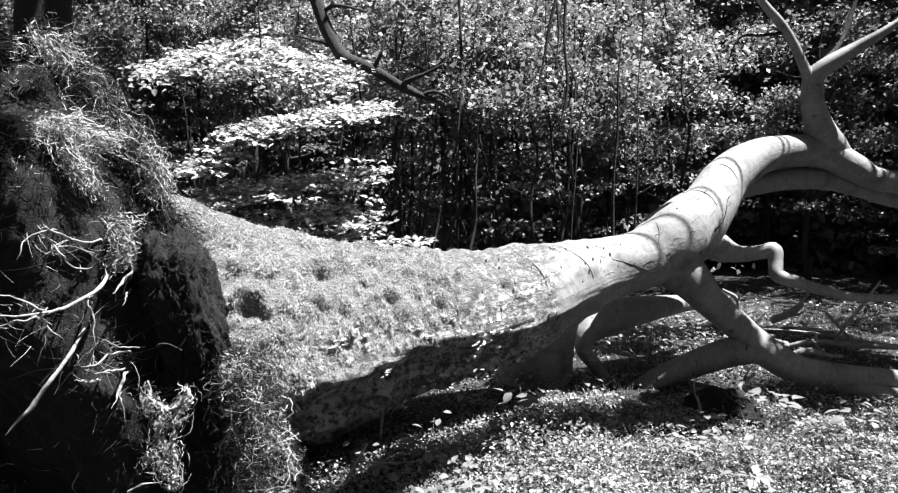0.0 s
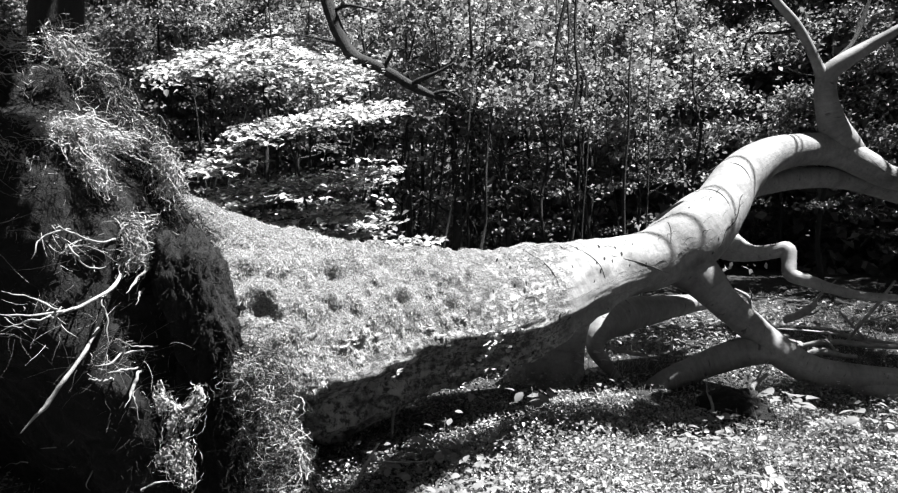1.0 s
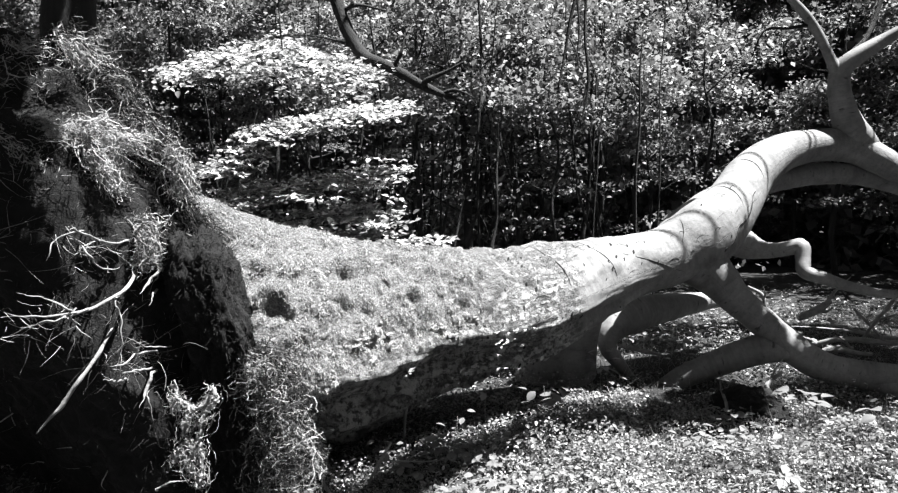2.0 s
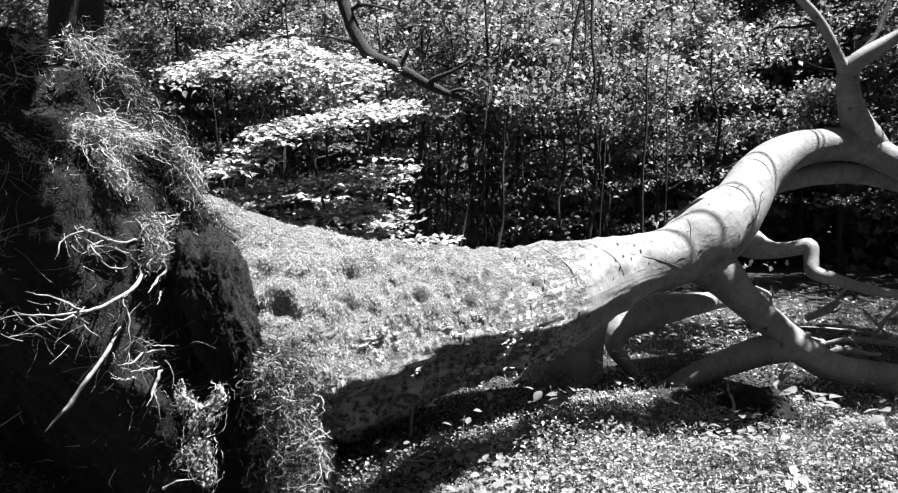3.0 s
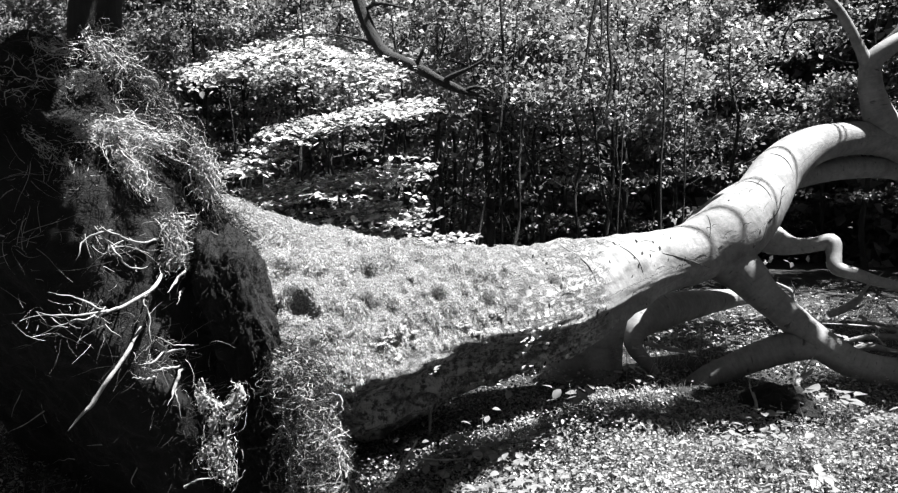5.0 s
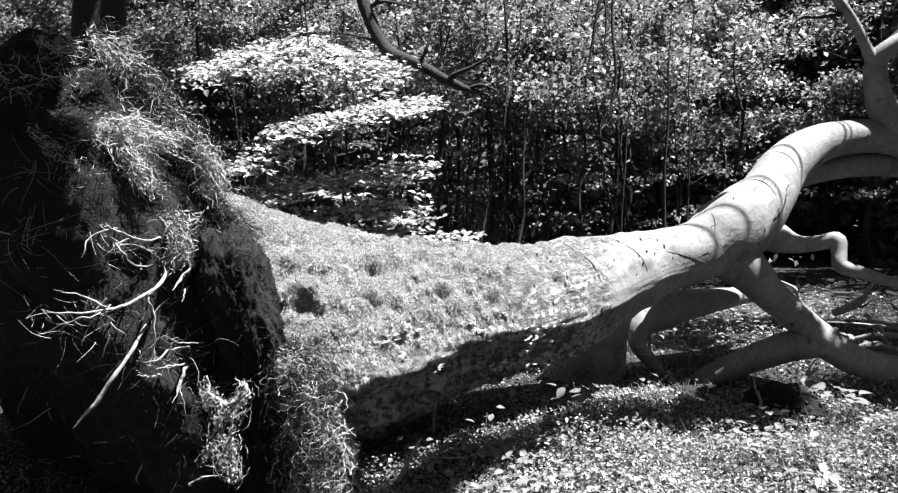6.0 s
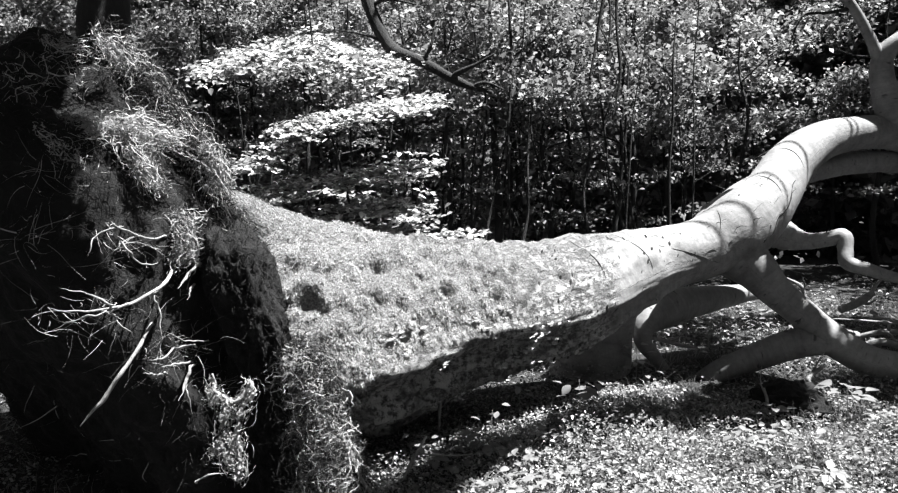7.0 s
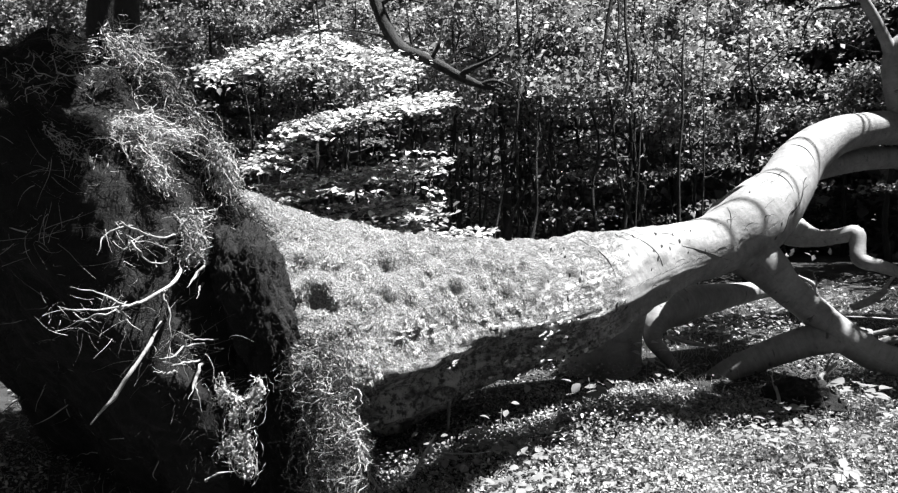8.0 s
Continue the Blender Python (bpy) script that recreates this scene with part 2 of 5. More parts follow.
def strands_mesh(name, pos, way, length, width, rng, wander=0.5, steps=5, sag=0.1):
    """Curling flat strands, for rootlets and shaggy moss."""
    n = len(pos)
    p, d = pos.copy(), way / np.linalg.norm(way, axis=1)[:, None]
    L = np.broadcast_to(length, (n,))[:, None] / steps
    side = np.cross(d, rng.normal(size=(n, 3)))
    side /= np.linalg.norm(side, axis=1)[:, None] + 1e-9
    turn = rng.normal(size=(n, 3)) * wander
    v = np.empty((n, 2 * steps + 2, 3), np.float32)
    for k in range(steps + 1):
        w = width * 0.5 * (1 - 0.75 * k / steps)
        v[:, 2 * k], v[:, 2 * k + 1] = p - side * w, p + side * w
        turn = turn + np.cross(turn, d) * 0.25
        d = d + turn * 0.55 + rng.normal(size=(n, 3)) * wander * 0.28
        d[:, 2] -= sag
        d /= np.linalg.norm(d, axis=1)[:, None]
        p = p + d * L
    m = 2 * steps + 2
    quad = np.array([(2 * k, 2 * k + 1, 2 * k + 3, 2 * k + 2) for k in range(steps)])
    loops = (np.arange(n)[:, None, None] * m + quad[None]).ravel()
    me = bpy.data.meshes.new(name)
    me.vertices.add(n * m)
    me.vertices.foreach_set("co", v.ravel())
    me.loops.add(len(loops))
    me.loops.foreach_set("vertex_index", loops.astype(np.int32))
    me.polygons.add(n * steps)
    me.polygons.foreach_set("loop_start", np.arange(n * steps, dtype=np.int32) * 4)
    me.update(calc_edges=True)
    return me


def ground_height(x, y):
    h = 0.10 * noise.noise(Vector((x * 0.35, y * 0.35, 3.0))) + 0.035 * noise.noise(Vector((x * 1.7, y * 1.7, 8.0)))
    pit = math.exp(-(((x + 1.9) / 1.5) ** 2 + ((y - 3.6) / 1.2) ** 2))
    bank = 0.25 * max(0.0, min(1.0, (y - 7.5) / 6.0))
    far = math.hypot(x, y - 3)
    # added far rise, unseen, that blocks the low sky behind the woods
    hill = 9.0 * max(0.0, min(1.0, (far - 27) / 25.0))
    return h - 0.35 * pit + bank + hill


# ---- ground ----
def ground():
    xs = np.concatenate([[-1500, -300, -80, -45, -38, -32, -26, -22, -18], np.linspace(-14, 14, 141), [18, 22, 26, 32, 38, 45, 80, 300, 1500]])
    ys = np.concatenate([[-1500, -300, -80, -45, -38, -30, -24, -19, -14, -11], np.linspace(-8, 18, 131), [21, 24, 28, 33, 38, 45, 80, 300, 1500]])
    vs = [(x, y, ground_height(x, y)) for y in ys for x in xs]
    k = len(xs)
    fs = [(j * k + i, j * k + i + 1, (j + 1) * k + i + 1, (j + 1) * k + i) for j in range(len(ys) - 1) for i in range(k - 1)]
    me = bpy.data.meshes.new("ground")
    me.from_pydata(vs, [], fs)
    me.shade_smooth()
    tagged(part("ground", me, EARTH), "dark forest floor with leaf litter", "ground", kind="structure")


ground()


# ---- the fallen tree ----
def fallen_tree():
    tree = thing("fallen_tree", "uprooted pale beech lying on the forest floor", "tree", at=(0, 0, 0))
    trunk_path = [(-1.72, 4.58, 0.74, 0.6427), (-1.51, 4.63, 0.71, 0.6802), (-1.33, 4.68, 0.69, 0.6875), (-1.00, 4.76, 0.67, 0.6560), (-0.66, 4.91, 0.72, 0.5793), (-0.31, 5.07, 0.76, 0.5050), (0.11, 5.27, 0.77, 0.4554), (0.52, 5.47, 0.85, 0.4186), (0.96, 5.68, 0.97, 0.3265), (1.32, 5.83, 1.06, 0.2585), (1.67, 5.97, 1.14, 0.2545), (2.00, 6.08, 1.31, 0.2886), (2.30, 6.29, 1.55, 0.2415), (2.59, 6.57, 1.84, 0.2090), (2.95, 6.83, 2.04, 0.1836), (3.36, 6.99, 2.13, 0.1592), (3.73, 7.04, 2.12, 0.1547), (3.99, 6.98, 1.98, 0.1365), (4.21, 6.93, 1.85, 0.1129), (4.65, 6.82, 1.79, 0.0946), (5.13, 6.71, 1.64, 0.0713)]
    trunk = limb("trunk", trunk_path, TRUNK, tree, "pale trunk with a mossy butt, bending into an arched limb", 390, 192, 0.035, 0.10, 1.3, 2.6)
    # long flutes along the butt, and soft moss hummocks on its back
    me = trunk.data
    for v in me.vertices:
        k = v.index
        if k >= 390 * 192:
            continue
        ring, a = divmod(k, 192)
        row = ring * 192
        ring /= 1.5
        a = (a / 192 * 2 * math.pi + math.pi) % (2 * math.pi) - math.pi
        fade = max(0.0, min(1.0, (125 - ring) / 60))
        axis = Vector(me.vertices[row + (k + 96) % 192].co + v.co) / 2
        out = v.co - axis
        cut = 0.10 * math.exp(-(((a + 0.5 + 0.1 * math.sin(ring * 0.07)) / 0.14) ** 2)) + 0.07 * math.exp(-(((a + 0.95) / 0.16) ** 2)) - 0.13 * math.exp(-(((a + 0.74) / 0.13) ** 2))
        cut += 0.05 * math.exp(-(((a - 0.75) / 0.12) ** 2)) * max(0, math.sin(ring * 0.09))
        lump = (0.13 * max(0.0, 0.25 - abs(noise.noise(v.co * 3.6))) + 0.065 * max(0.0, noise.noise(v.co * 8.0)) + 0.03 * noise.noise(v.co * 13) - 0.02 * max(0.0, noise.noise(Vector((v.co.x * 3.5, v.co.y * 7, v.co.z * 7)) + Vector((3, 1, 7))) - 0.2) * (a > 0.5)) * min(1.0, max(0.0, (a - 0.15) * 3))
        lump += math.exp(-(((a + 0.16) / 0.22) ** 2)) * (0.065 + 0.05 * noise.noise(v.co * 3.0))
        for x0, a0, deep in ((-0.75, 0.85, 0.035), (-0.4, 0.98, 0.035), (-1.0, 0.4, 0.012)):
            lump += deep * math.exp(-(((v.co.x - x0 + 0.08 * noise.noise(v.co * 9)) / 0.22) ** 2)) * (1.1 * math.exp(-(((a - a0 - 0.13) / 0.10) ** 2)) - 1.1 * math.exp(-(((a - a0 + 0.04) / 0.10) ** 2)))
        flank = max(0.0, min(1.0, (-0.02 - a) * 3)) * max(0.0, min(1.0, (a + 1.9) * 2))
        along = v.co.x + 0.35 * a
        rag = 0.05 * noise.noise(Vector((along * 1.8, a * 6.5, 2.0))) + 0.035 * noise.noise(Vector((along * 4.5, a * 15, 5.0)))
        rag += 0.045 * max(0.0, noise.noise(Vector((along * 7, a * 11, 9.0))) - 0.12) + 0.016 * noise.noise(Vector((along * 13, a * 34, 1.0)))
        rag *= flank * (1.0 + 0.7 * max(0.0, min(1.0, (-0.35 - a) * 4)))
        v.co += out.normalized() * fade * (lump + rag - cut * out.length)
    return tree, trunk


TREE, TRUNK_OB = fallen_tree()
UPRIGHT = limb("upright_limb", [(4.03, 7.02, 2.03, 0.050), (3.91, 7.01, 2.12, 0.094), (3.80, 7.00, 2.20, 0.133), (3.70, 7.00, 2.30, 0.144), (3.64, 7.01, 2.47, 0.122), (3.59, 7.00, 2.68, 0.105), (3.60, 6.98, 2.86, 0.093), (3.73, 6.93, 2.98, 0.082), (3.92, 6.88, 3.10, 0.065), (4.14, 6.79, 3.24, 0.043), (4.42, 6.72, 3.45, 0.021)], BARK, TREE, rings=36)
limb("broken_branch", [(3.56, 6.98, 2.82, 0.0678), (3.48, 6.96, 2.96, 0.0507), (3.37, 6.94, 3.16, 0.0448), (3.22, 6.90, 3.35, 0.0445), (3.04, 6.86, 3.52, 0.0387), (2.83, 6.83, 3.77, 0.0274)], BARK, UPRIGHT, rings=30, sides=12)
limb("twig", [(3.28, 6.92, 3.28, 0.0167), (3.04, 6.90, 3.24, 0.0145), (2.82, 6.90, 3.22, 0.0111), (2.70, 6.88, 2.97, 0.0056)], DARK_BARK, UPRIGHT, rings=14, sides=6, rough=0.2)
limb("twig", [(3.65, 6.98, 2.98, 0.0282), (3.86, 7.04, 3.17, 0.0256), (3.99, 7.11, 3.41, 0.0229), (4.10, 7.13, 3.76, 0.0172)], DARK_BARK, UPRIGHT, rings=14, sides=6, rough=0.2)
limb("support_limb", [(0.99, 6.04, 1.01, 0.235), (0.89, 6.12, 0.73, 0.289), (0.81, 6.20, 0.39, 0.314), (0.77, 6.28, 0.03, 0.360), (0.76, 6.36, -0.38, 0.439)], BARK, TREE, "thick limb propping the trunk off the ground", rings=40, sides=28, rough=0.1)
limb("lower_limb", [(1.62, 6.08, 1.17, 0.108), (1.90, 6.05, 1.10, 0.215), (2.08, 5.98, 0.94, 0.174), (2.20, 5.93, 0.79, 0.139), (2.34, 5.86, 0.65, 0.123), (2.49, 5.79, 0.51, 0.121), (2.65, 5.74, 0.36, 0.125), (2.83, 5.67, 0.25, 0.119), (3.03, 5.58, 0.22, 0.108), (3.35, 5.49, 0.22, 0.084), (3.81, 5.41, 0.21, 0.056)], BARK, TREE, rings=60, sides=24)
limb("fallen_limb", [(2.61, 5.73, 0.37, 0.092), (2.40, 5.80, 0.37, 0.122), (2.20, 5.85, 0.30, 0.118), (1.98, 5.89, 0.20, 0.105), (1.76, 5.92, 0.10, 0.092), (1.58, 5.96, 0.00, 0.053)], BARK, TREE, rings=40)
limb("low_limb", [(2.86, 5.71, 0.26, 0.1039), (3.08, 5.59, 0.17, 0.0925), (3.30, 5.48, 0.13, 0.0772), (3.61, 5.33, 0.08, 0.0530)], BARK, TREE, rings=30)
limb("side_branch", [(2.18, 6.21, 1.34, 0.170), (2.36, 6.13, 1.22, 0.128), (2.50, 6.03, 1.17, 0.073), (2.63, 5.92, 1.19, 0.062), (2.72, 5.86, 1.21, 0.066), (2.72, 5.82, 1.11, 0.058), (2.72, 5.78, 1.01, 0.058), (2.85, 5.74, 0.96, 0.051), (3.02, 5.70, 0.90, 0.043), (3.25, 5.62, 0.85, 0.036), (3.57, 5.54, 0.85, 0.026), (3.90, 5.45, 0.89, 0.017)], BARK, TREE, rings=60, sides=16)
limb("prop_limb", [(2.87, 7.70, 0.54, 0.062), (2.42, 7.28, 0.57, 0.094), (1.92, 6.86, 0.57, 0.133), (1.48, 6.44, 0.56, 0.162), (1.25, 6.27, 0.45, 0.117), (1.21, 6.21, 0.30, 0.076), (1.30, 6.21, 0.17, 0.061), (1.43, 6.21, 0.01, 0.041)], BARK, TREE, rings=40)
limb("rear_limb", [(1.65, 6.09, 1.18, 0.1697), (2.01, 6.50, 1.43, 0.1489), (2.43, 6.81, 1.64, 0.1391), (3.15, 7.07, 1.83, 0.1154), (3.87, 7.13, 1.85, 0.1046), (4.56, 7.12, 1.65, 0.0872), (5.32, 7.11, 1.56, 0.0581)], BARK, TREE, rings=50)

# ---- root plate ----
PLATE_AT = np.array((-2.54, 4.46, 0.73))
PLATE_A = np.array((0.849, -0.519, 0.096))
PLATE_B = np.array((-0.316, -0.354, 0.881))
PLATE_N = np.array((-0.423, -0.778, -0.464))


def plate_point(a, b, c):
    return PLATE_AT + PLATE_A * a + PLATE_B * b + PLATE_N * c


def root_plate():
    bm = bmesh.new()
    bmesh.ops.create_icosphere(bm, subdivisions=5, radius=1.0)
    for v in bm.verts:
        q = v.co.copy()
        r = 1 + 0.10 * noise.noise(q * 2.1 + Vector((4, 0, 0)))
        r /= (abs(q.x) ** 5 + abs(q.z) ** 5 + abs(q.y) ** 5) ** 0.2  # a blunt slab with steep sides
        v.co = Vector(plate_point(q.x * 1.02 * r, q.y * (1.95 if q.y < 0 else 1.8) * r, q.z * 0.62 * r))
    for _ in range(3):
        bmesh.ops.subdivide_edges(bm, edges=[e for e in bm.edges if e.calc_length() > 0.042], cuts=1)
        bmesh.ops.triangulate(bm, faces=bm.faces[:])
    bm.normal_update()
    for v in bm.verts:  # crumbling soil
        p = v.co
        v.co = p + v.normal * (0.06 * noise.noise(p * 3) + 0.035 * noise.noise(p * 7) + 0.016 * noise.noise(p * 15) + 0.009 * noise.noise(p * 30))
    ob = part("root_plate", bm, SHADED_SOIL, TREE, "upturned soil and root plate, shade put into its dark colour")
    ob.data.shade_smooth()
    return ob


PLATE = root_plate()
rr = np.random.default_rng(21)


def ribbon_mesh(name, lines, width, rng):
    """Flat thin ribbons along many polylines (count, steps, 3)."""
    n, k = lines.shape[:2]
    tan = np.gradient(lines, axis=1)
    side = np.cross(tan, rng.normal(size=(n, 1, 3)))
    side /= np.linalg.norm(side, axis=2)[:, :, None] + 1e-9
    w = np.broadcast_to(width, (n,))[:, None, None] * 0.5 * np.linspace(1, 0.35, k)[None, :, None]
    v = np.stack([lines - side * w, lines + side * w], 2).astype(np.float32)
    quad = np.array([(2 * j, 2 * j + 1, 2 * j + 3, 2 * j + 2) for j in range(k - 1)])
    loops = (np.arange(n)[:, None, None] * 2 * k + quad[None]).ravel()
    me = bpy.data.meshes.new(name)
    me.vertices.add(n * 2 * k)
    me.vertices.foreach_set("co", v.ravel())
    me.loops.add(len(loops))
    me.loops.foreach_set("vertex_index", loops.astype(np.int32))
    me.polygons.add(n * (k - 1))
    me.polygons.foreach_set("loop_start", np.arange(n * (k - 1), dtype=np.int32) * 4)
    me.update(calc_edges=True)
    return me


def fibres(name, ctrl, n, length, width, seed, mat, label="", shaggy=0.5, across=0.8, curl=0.45):
    """A tangled mat of fine roots that wind over and along a limb-like core; a few hang free."""
    r = np.random.default_rng(seed)
    s = spline(ctrl, 200)
    run = np.linalg.norm(np.diff(s[:, :3], axis=0), axis=1).sum()
    n, steps = int(n * (0.55 if mat == FIBRE else 0.7)), 9
    span = r.uniform(0.4, 1.7, (n, 1)) * length * 2.0 / run * 199
    f = np.linspace(0, 1, steps)[None]
    at = np.clip(r.uniform(-5, 199, (n, 1)) + span * r.choice((-0.5, 1.0), (n, 1)) * f, 0, 198.9)
    i = at.astype(int)
    p = s[i] + (s[i + 1] - s[i]) * (at - i)[:, :, None]
    tan = (s[i + 1] - s[i])[:, :, :3]
    tan /= np.linalg.norm(tan, axis=2)[:, :, None] + 1e-9
    u = np.cross(tan, (0.3, 0.9, 0.1))
    u /= np.linalg.norm(u, axis=2)[:, :, None] + 1e-9
    w = np.cross(tan, u)
    ang = r.uniform(0, 6.28, (n, 1)) + across * r.normal(size=(n, 1)) * 0.9 * f + curl * np.cumsum(r.normal(size=(n, steps)), 1) * 0.12
    out = r.uniform(0.1, 1.5, (n, 1)) ** 0.8 + shaggy * np.where(r.uniform(size=(n, 1)) < 0.22, r.uniform(0.5, 2.0, (n, 1)), 0.12) * f
    line = p[:, :, :3] + (u * np.cos(ang)[:, :, None] + w * np.sin(ang)[:, :, None]) * (p[:, :, 3] * out)[:, :, None]
    drift = r.normal(size=(n, 1, 3))
    line += (np.cumsum(r.normal(size=(n, steps, 3)), 1) * 0.16 + drift * f[:, :, None] * 0.45 + np.cross(drift, (0.2, 0.5, 0.8)) * np.sin(f * 4.0 + drift[:, :, 0])[:, :, None] * 0.22) * length
    line += r.normal(size=(n, 1, 3)) * s[:, 3].mean() * 0.35
    line[:, :, 2] -= length * 0.5 * f * f * r.uniform(0, 1, (n, 1))
    ob = part(name, ribbon_mesh(name, line, width * r.uniform(0.6, 2.1 if mat == FIBRE else 1.4, n), r), mat, PLATE, label)
    ob["kind"] = "stuff"
    return ob


def surface_points(ob, n, keep, seed):
    """Random points and normals on the faces for which keep(centres, normals) holds."""
    r = np.random.default_rng(seed)
    me = ob.data
    m = len(me.polygons)
    c, nn, ar = np.empty(m * 3), np.empty(m * 3), np.empty(m)
    me.polygons.foreach_get("center", c)
    me.polygons.foreach_get("normal", nn)
    me.polygons.foreach_get("area", ar)
    c, nn = c.reshape(-1, 3), nn.reshape(-1, 3)
    w = ar * keep(c, nn)
    k = r.choice(m, n, p=w / w.sum())
    j = r.normal(size=(n, 3))
    j -= (j * nn[k]).sum(1)[:, None] * nn[k]
    return c[k] + j * np.sqrt(ar[k])[:, None] * 0.45, nn[k]


def butt_roots():
    """Thick roots that tie the trunk to its plate."""
    limb("buttress_root", [(-0.59, 4.98, 1.08, 0.1637), (-1.04, 4.79, 1.15, 0.2435), (-1.29, 4.59, 1.24, 0.2183), (-1.52, 4.50, 1.38, 0.1694), (-1.73, 4.45, 1.52, 0.1202), (-1.90, 4.46, 1.61, 0.0801)], TRUNK, TREE, "moss-covered buttress root", 50, 28, 0.12, seed=3.0, freq=7)
    limb("buttress_root", [(-0.50, 4.91, 0.60, 0.1620), (-0.84, 4.55, 0.56, 0.1882), (-1.02, 4.35, 0.51, 0.1800), (-1.14, 4.10, 0.49, 0.1155), (-1.13, 3.99, 0.31, 0.0795), (-1.07, 3.93, 0.10, 0.0720), (-0.99, 3.88, -0.18, 0.0650)], SHADED_SOIL, TREE, "root wrapped in fine rootlets, darkened in place of shade", 60, 28, 0.3, seed=5.0, freq=9)
    limb("buttress_root", [(-1.04, 3.92, 0.33, 0.0586), (-0.91, 3.85, 0.14, 0.0385), (-0.81, 3.79, -0.01, 0.0253), (-0.74, 3.77, -0.13, 0.0158)], SHADED_SOIL, TREE, "bare root reaching the ground", 24, 14, 0.15, seed=6.0, freq=9)
    for k, (core, size) in enumerate([(Vector((-1.40, 4.08, 0.08)), (0.2, 0.16, 0.5)), (Vector((-1.48, 3.97, 0.98)), (0.17, 0.2, 0.40))]):
        bm = bmesh.new()
        bmesh.ops.create_icosphere(bm, subdivisions=5, radius=1.0)
        for v in bm.verts:
            q = v.co.copy()
            r = 1 + 0.2 * noise.noise(q * 3 + Vector((k, 0, 0))) + 0.15 * noise.noise(q * 8) + 0.1 * noise.noise(q * 20)
            r /= (abs(q.x) ** 4 + abs(q.y) ** 4 + abs(q.z) ** 4) ** 0.25
            v.co = core + Vector((q.x * size[0] * r - 0.12 * q.z, q.y * size[1] * r - 0.08 * q.z, q.z * size[2] * r))
        clod = part("soil_clod", bm, SHADED_SOIL, PLATE, "clod of soil hanging in the roots, coloured as in shade")
        clod.data.shade_smooth()
        pos, nn = surface_points(clod, 5000, lambda c, n: 1.0 * (n[:, 1] < 0.5), 50 + k)
        part("root_mat", strands_mesh("root_mat", pos, nn * 0.5 + rr.normal(size=pos.shape) * 0.7, rr.uniform(0.02, 0.08, 5000), 0.004, rr, 0.8, 4), SHADED_FIBRE, PLATE)["kind"] = "stuff"
    fibres("root_mat", [(-1.30, 3.93, 0.63, 0.0325), (-1.16, 3.90, 0.67, 0.0838), (-1.10, 3.87, 0.51, 0.1219), (-1.08, 3.83, 0.30, 0.1273), (-1.04, 3.79, 0.09, 0.1327), (-0.99, 3.75, -0.19, 0.1383)], 6000, 0.06, 0.003, 21, SHADED_FIBRE, "", 0.4, 1.0, 0.9)
    ropes = [[(-1.47, 3.93, 0.55, 0.0098), (-1.35, 3.91, 0.65, 0.0129), (-1.24, 3.86, 0.69, 0.0191), (-1.14, 3.84, 0.61, 0.0254), (-1.10, 3.82, 0.49, 0.0222), (-1.00, 3.80, 0.36, 0.0253), (-0.89, 3.79, 0.21, 0.0252), (-0.80, 3.77, 0.03, 0.0251), (-0.73, 3.76, -0.16, 0.0220)],
             [(-1.16, 3.84, 0.65, 0.0159), (-1.11, 3.82, 0.49, 0.0190), (-1.13, 3.80, 0.31, 0.0190), (-1.16, 3.78, 0.18, 0.0158), (-1.12, 3.76, -0.00, 0.0157), (-1.10, 3.74, -0.18, 0.0157)], [(-1.09, 3.82, 0.53, 0.0158), (-1.04, 3.80, 0.37, 0.0190), (-0.96, 3.79, 0.22, 0.0189), (-0.94, 3.77, 0.03, 0.0189), (-0.92, 3.74, -0.18, 0.0188)],
             [(-1.22, 3.85, 0.68, 0.0127), (-1.18, 3.83, 0.52, 0.0127), (-1.19, 3.81, 0.37, 0.0127), (-1.23, 3.80, 0.24, 0.0063)], [(-1.06, 3.81, 0.50, 0.0095), (-1.08, 3.79, 0.31, 0.0126), (-1.04, 3.77, 0.13, 0.0126), (-1.06, 3.74, -0.18, 0.0125)], [(-0.99, 3.79, 0.36, 0.0126), (-1.01, 3.77, 0.19, 0.0094), (-0.98, 3.75, 0.00, 0.0094), (-1.00, 3.73, -0.18, 0.0094)]]
    for k, run in enumerate(ropes):
        run = [tuple(p[:3] + rr.normal(size=3) * 0.008) + (p[3] * rr.uniform(0.25, 0.5),) for p in spline(run, 18)]
        limb("root", run, ROOT, PLATE, "ropy pale root hanging to the ground" if k < 3 else "", 60, 8, 0.4, seed=k, freq=25)
        fibres("root_mat", [p[:3] + (p[3] * 1.6,) for p in run], 420 if k < 3 else 160, 0.05, 0.0035, 31 + k, FIBRE, "", 0.5, 0.7, 1.0)
    tufts = spline([(-1.23, 3.84, 0.68, 0.0445), (-1.14, 3.83, 0.62, 0.0633), (-1.09, 3.81, 0.50, 0.0821), (-1.04, 3.79, 0.31, 0.0945), (-0.99, 3.77, 0.09, 0.1068), (-0.95, 3.75, -0.15, 0.1128)], 200)
    n = 1500
    k = rr.integers(0, 200, n)
    d = rr.normal(size=(n, 3))
    pos = tufts[k, :3] + d / np.linalg.norm(d, axis=1)[:, None] * tufts[k, 3:] * rr.uniform(0.5, 1.1, (n, 1))
    keep = np.array([noise.noise(Vector(q * 14)) + 0.5 * noise.noise(Vector(q * 40)) for q in pos]) > 0.05
    n = int(keep.sum())
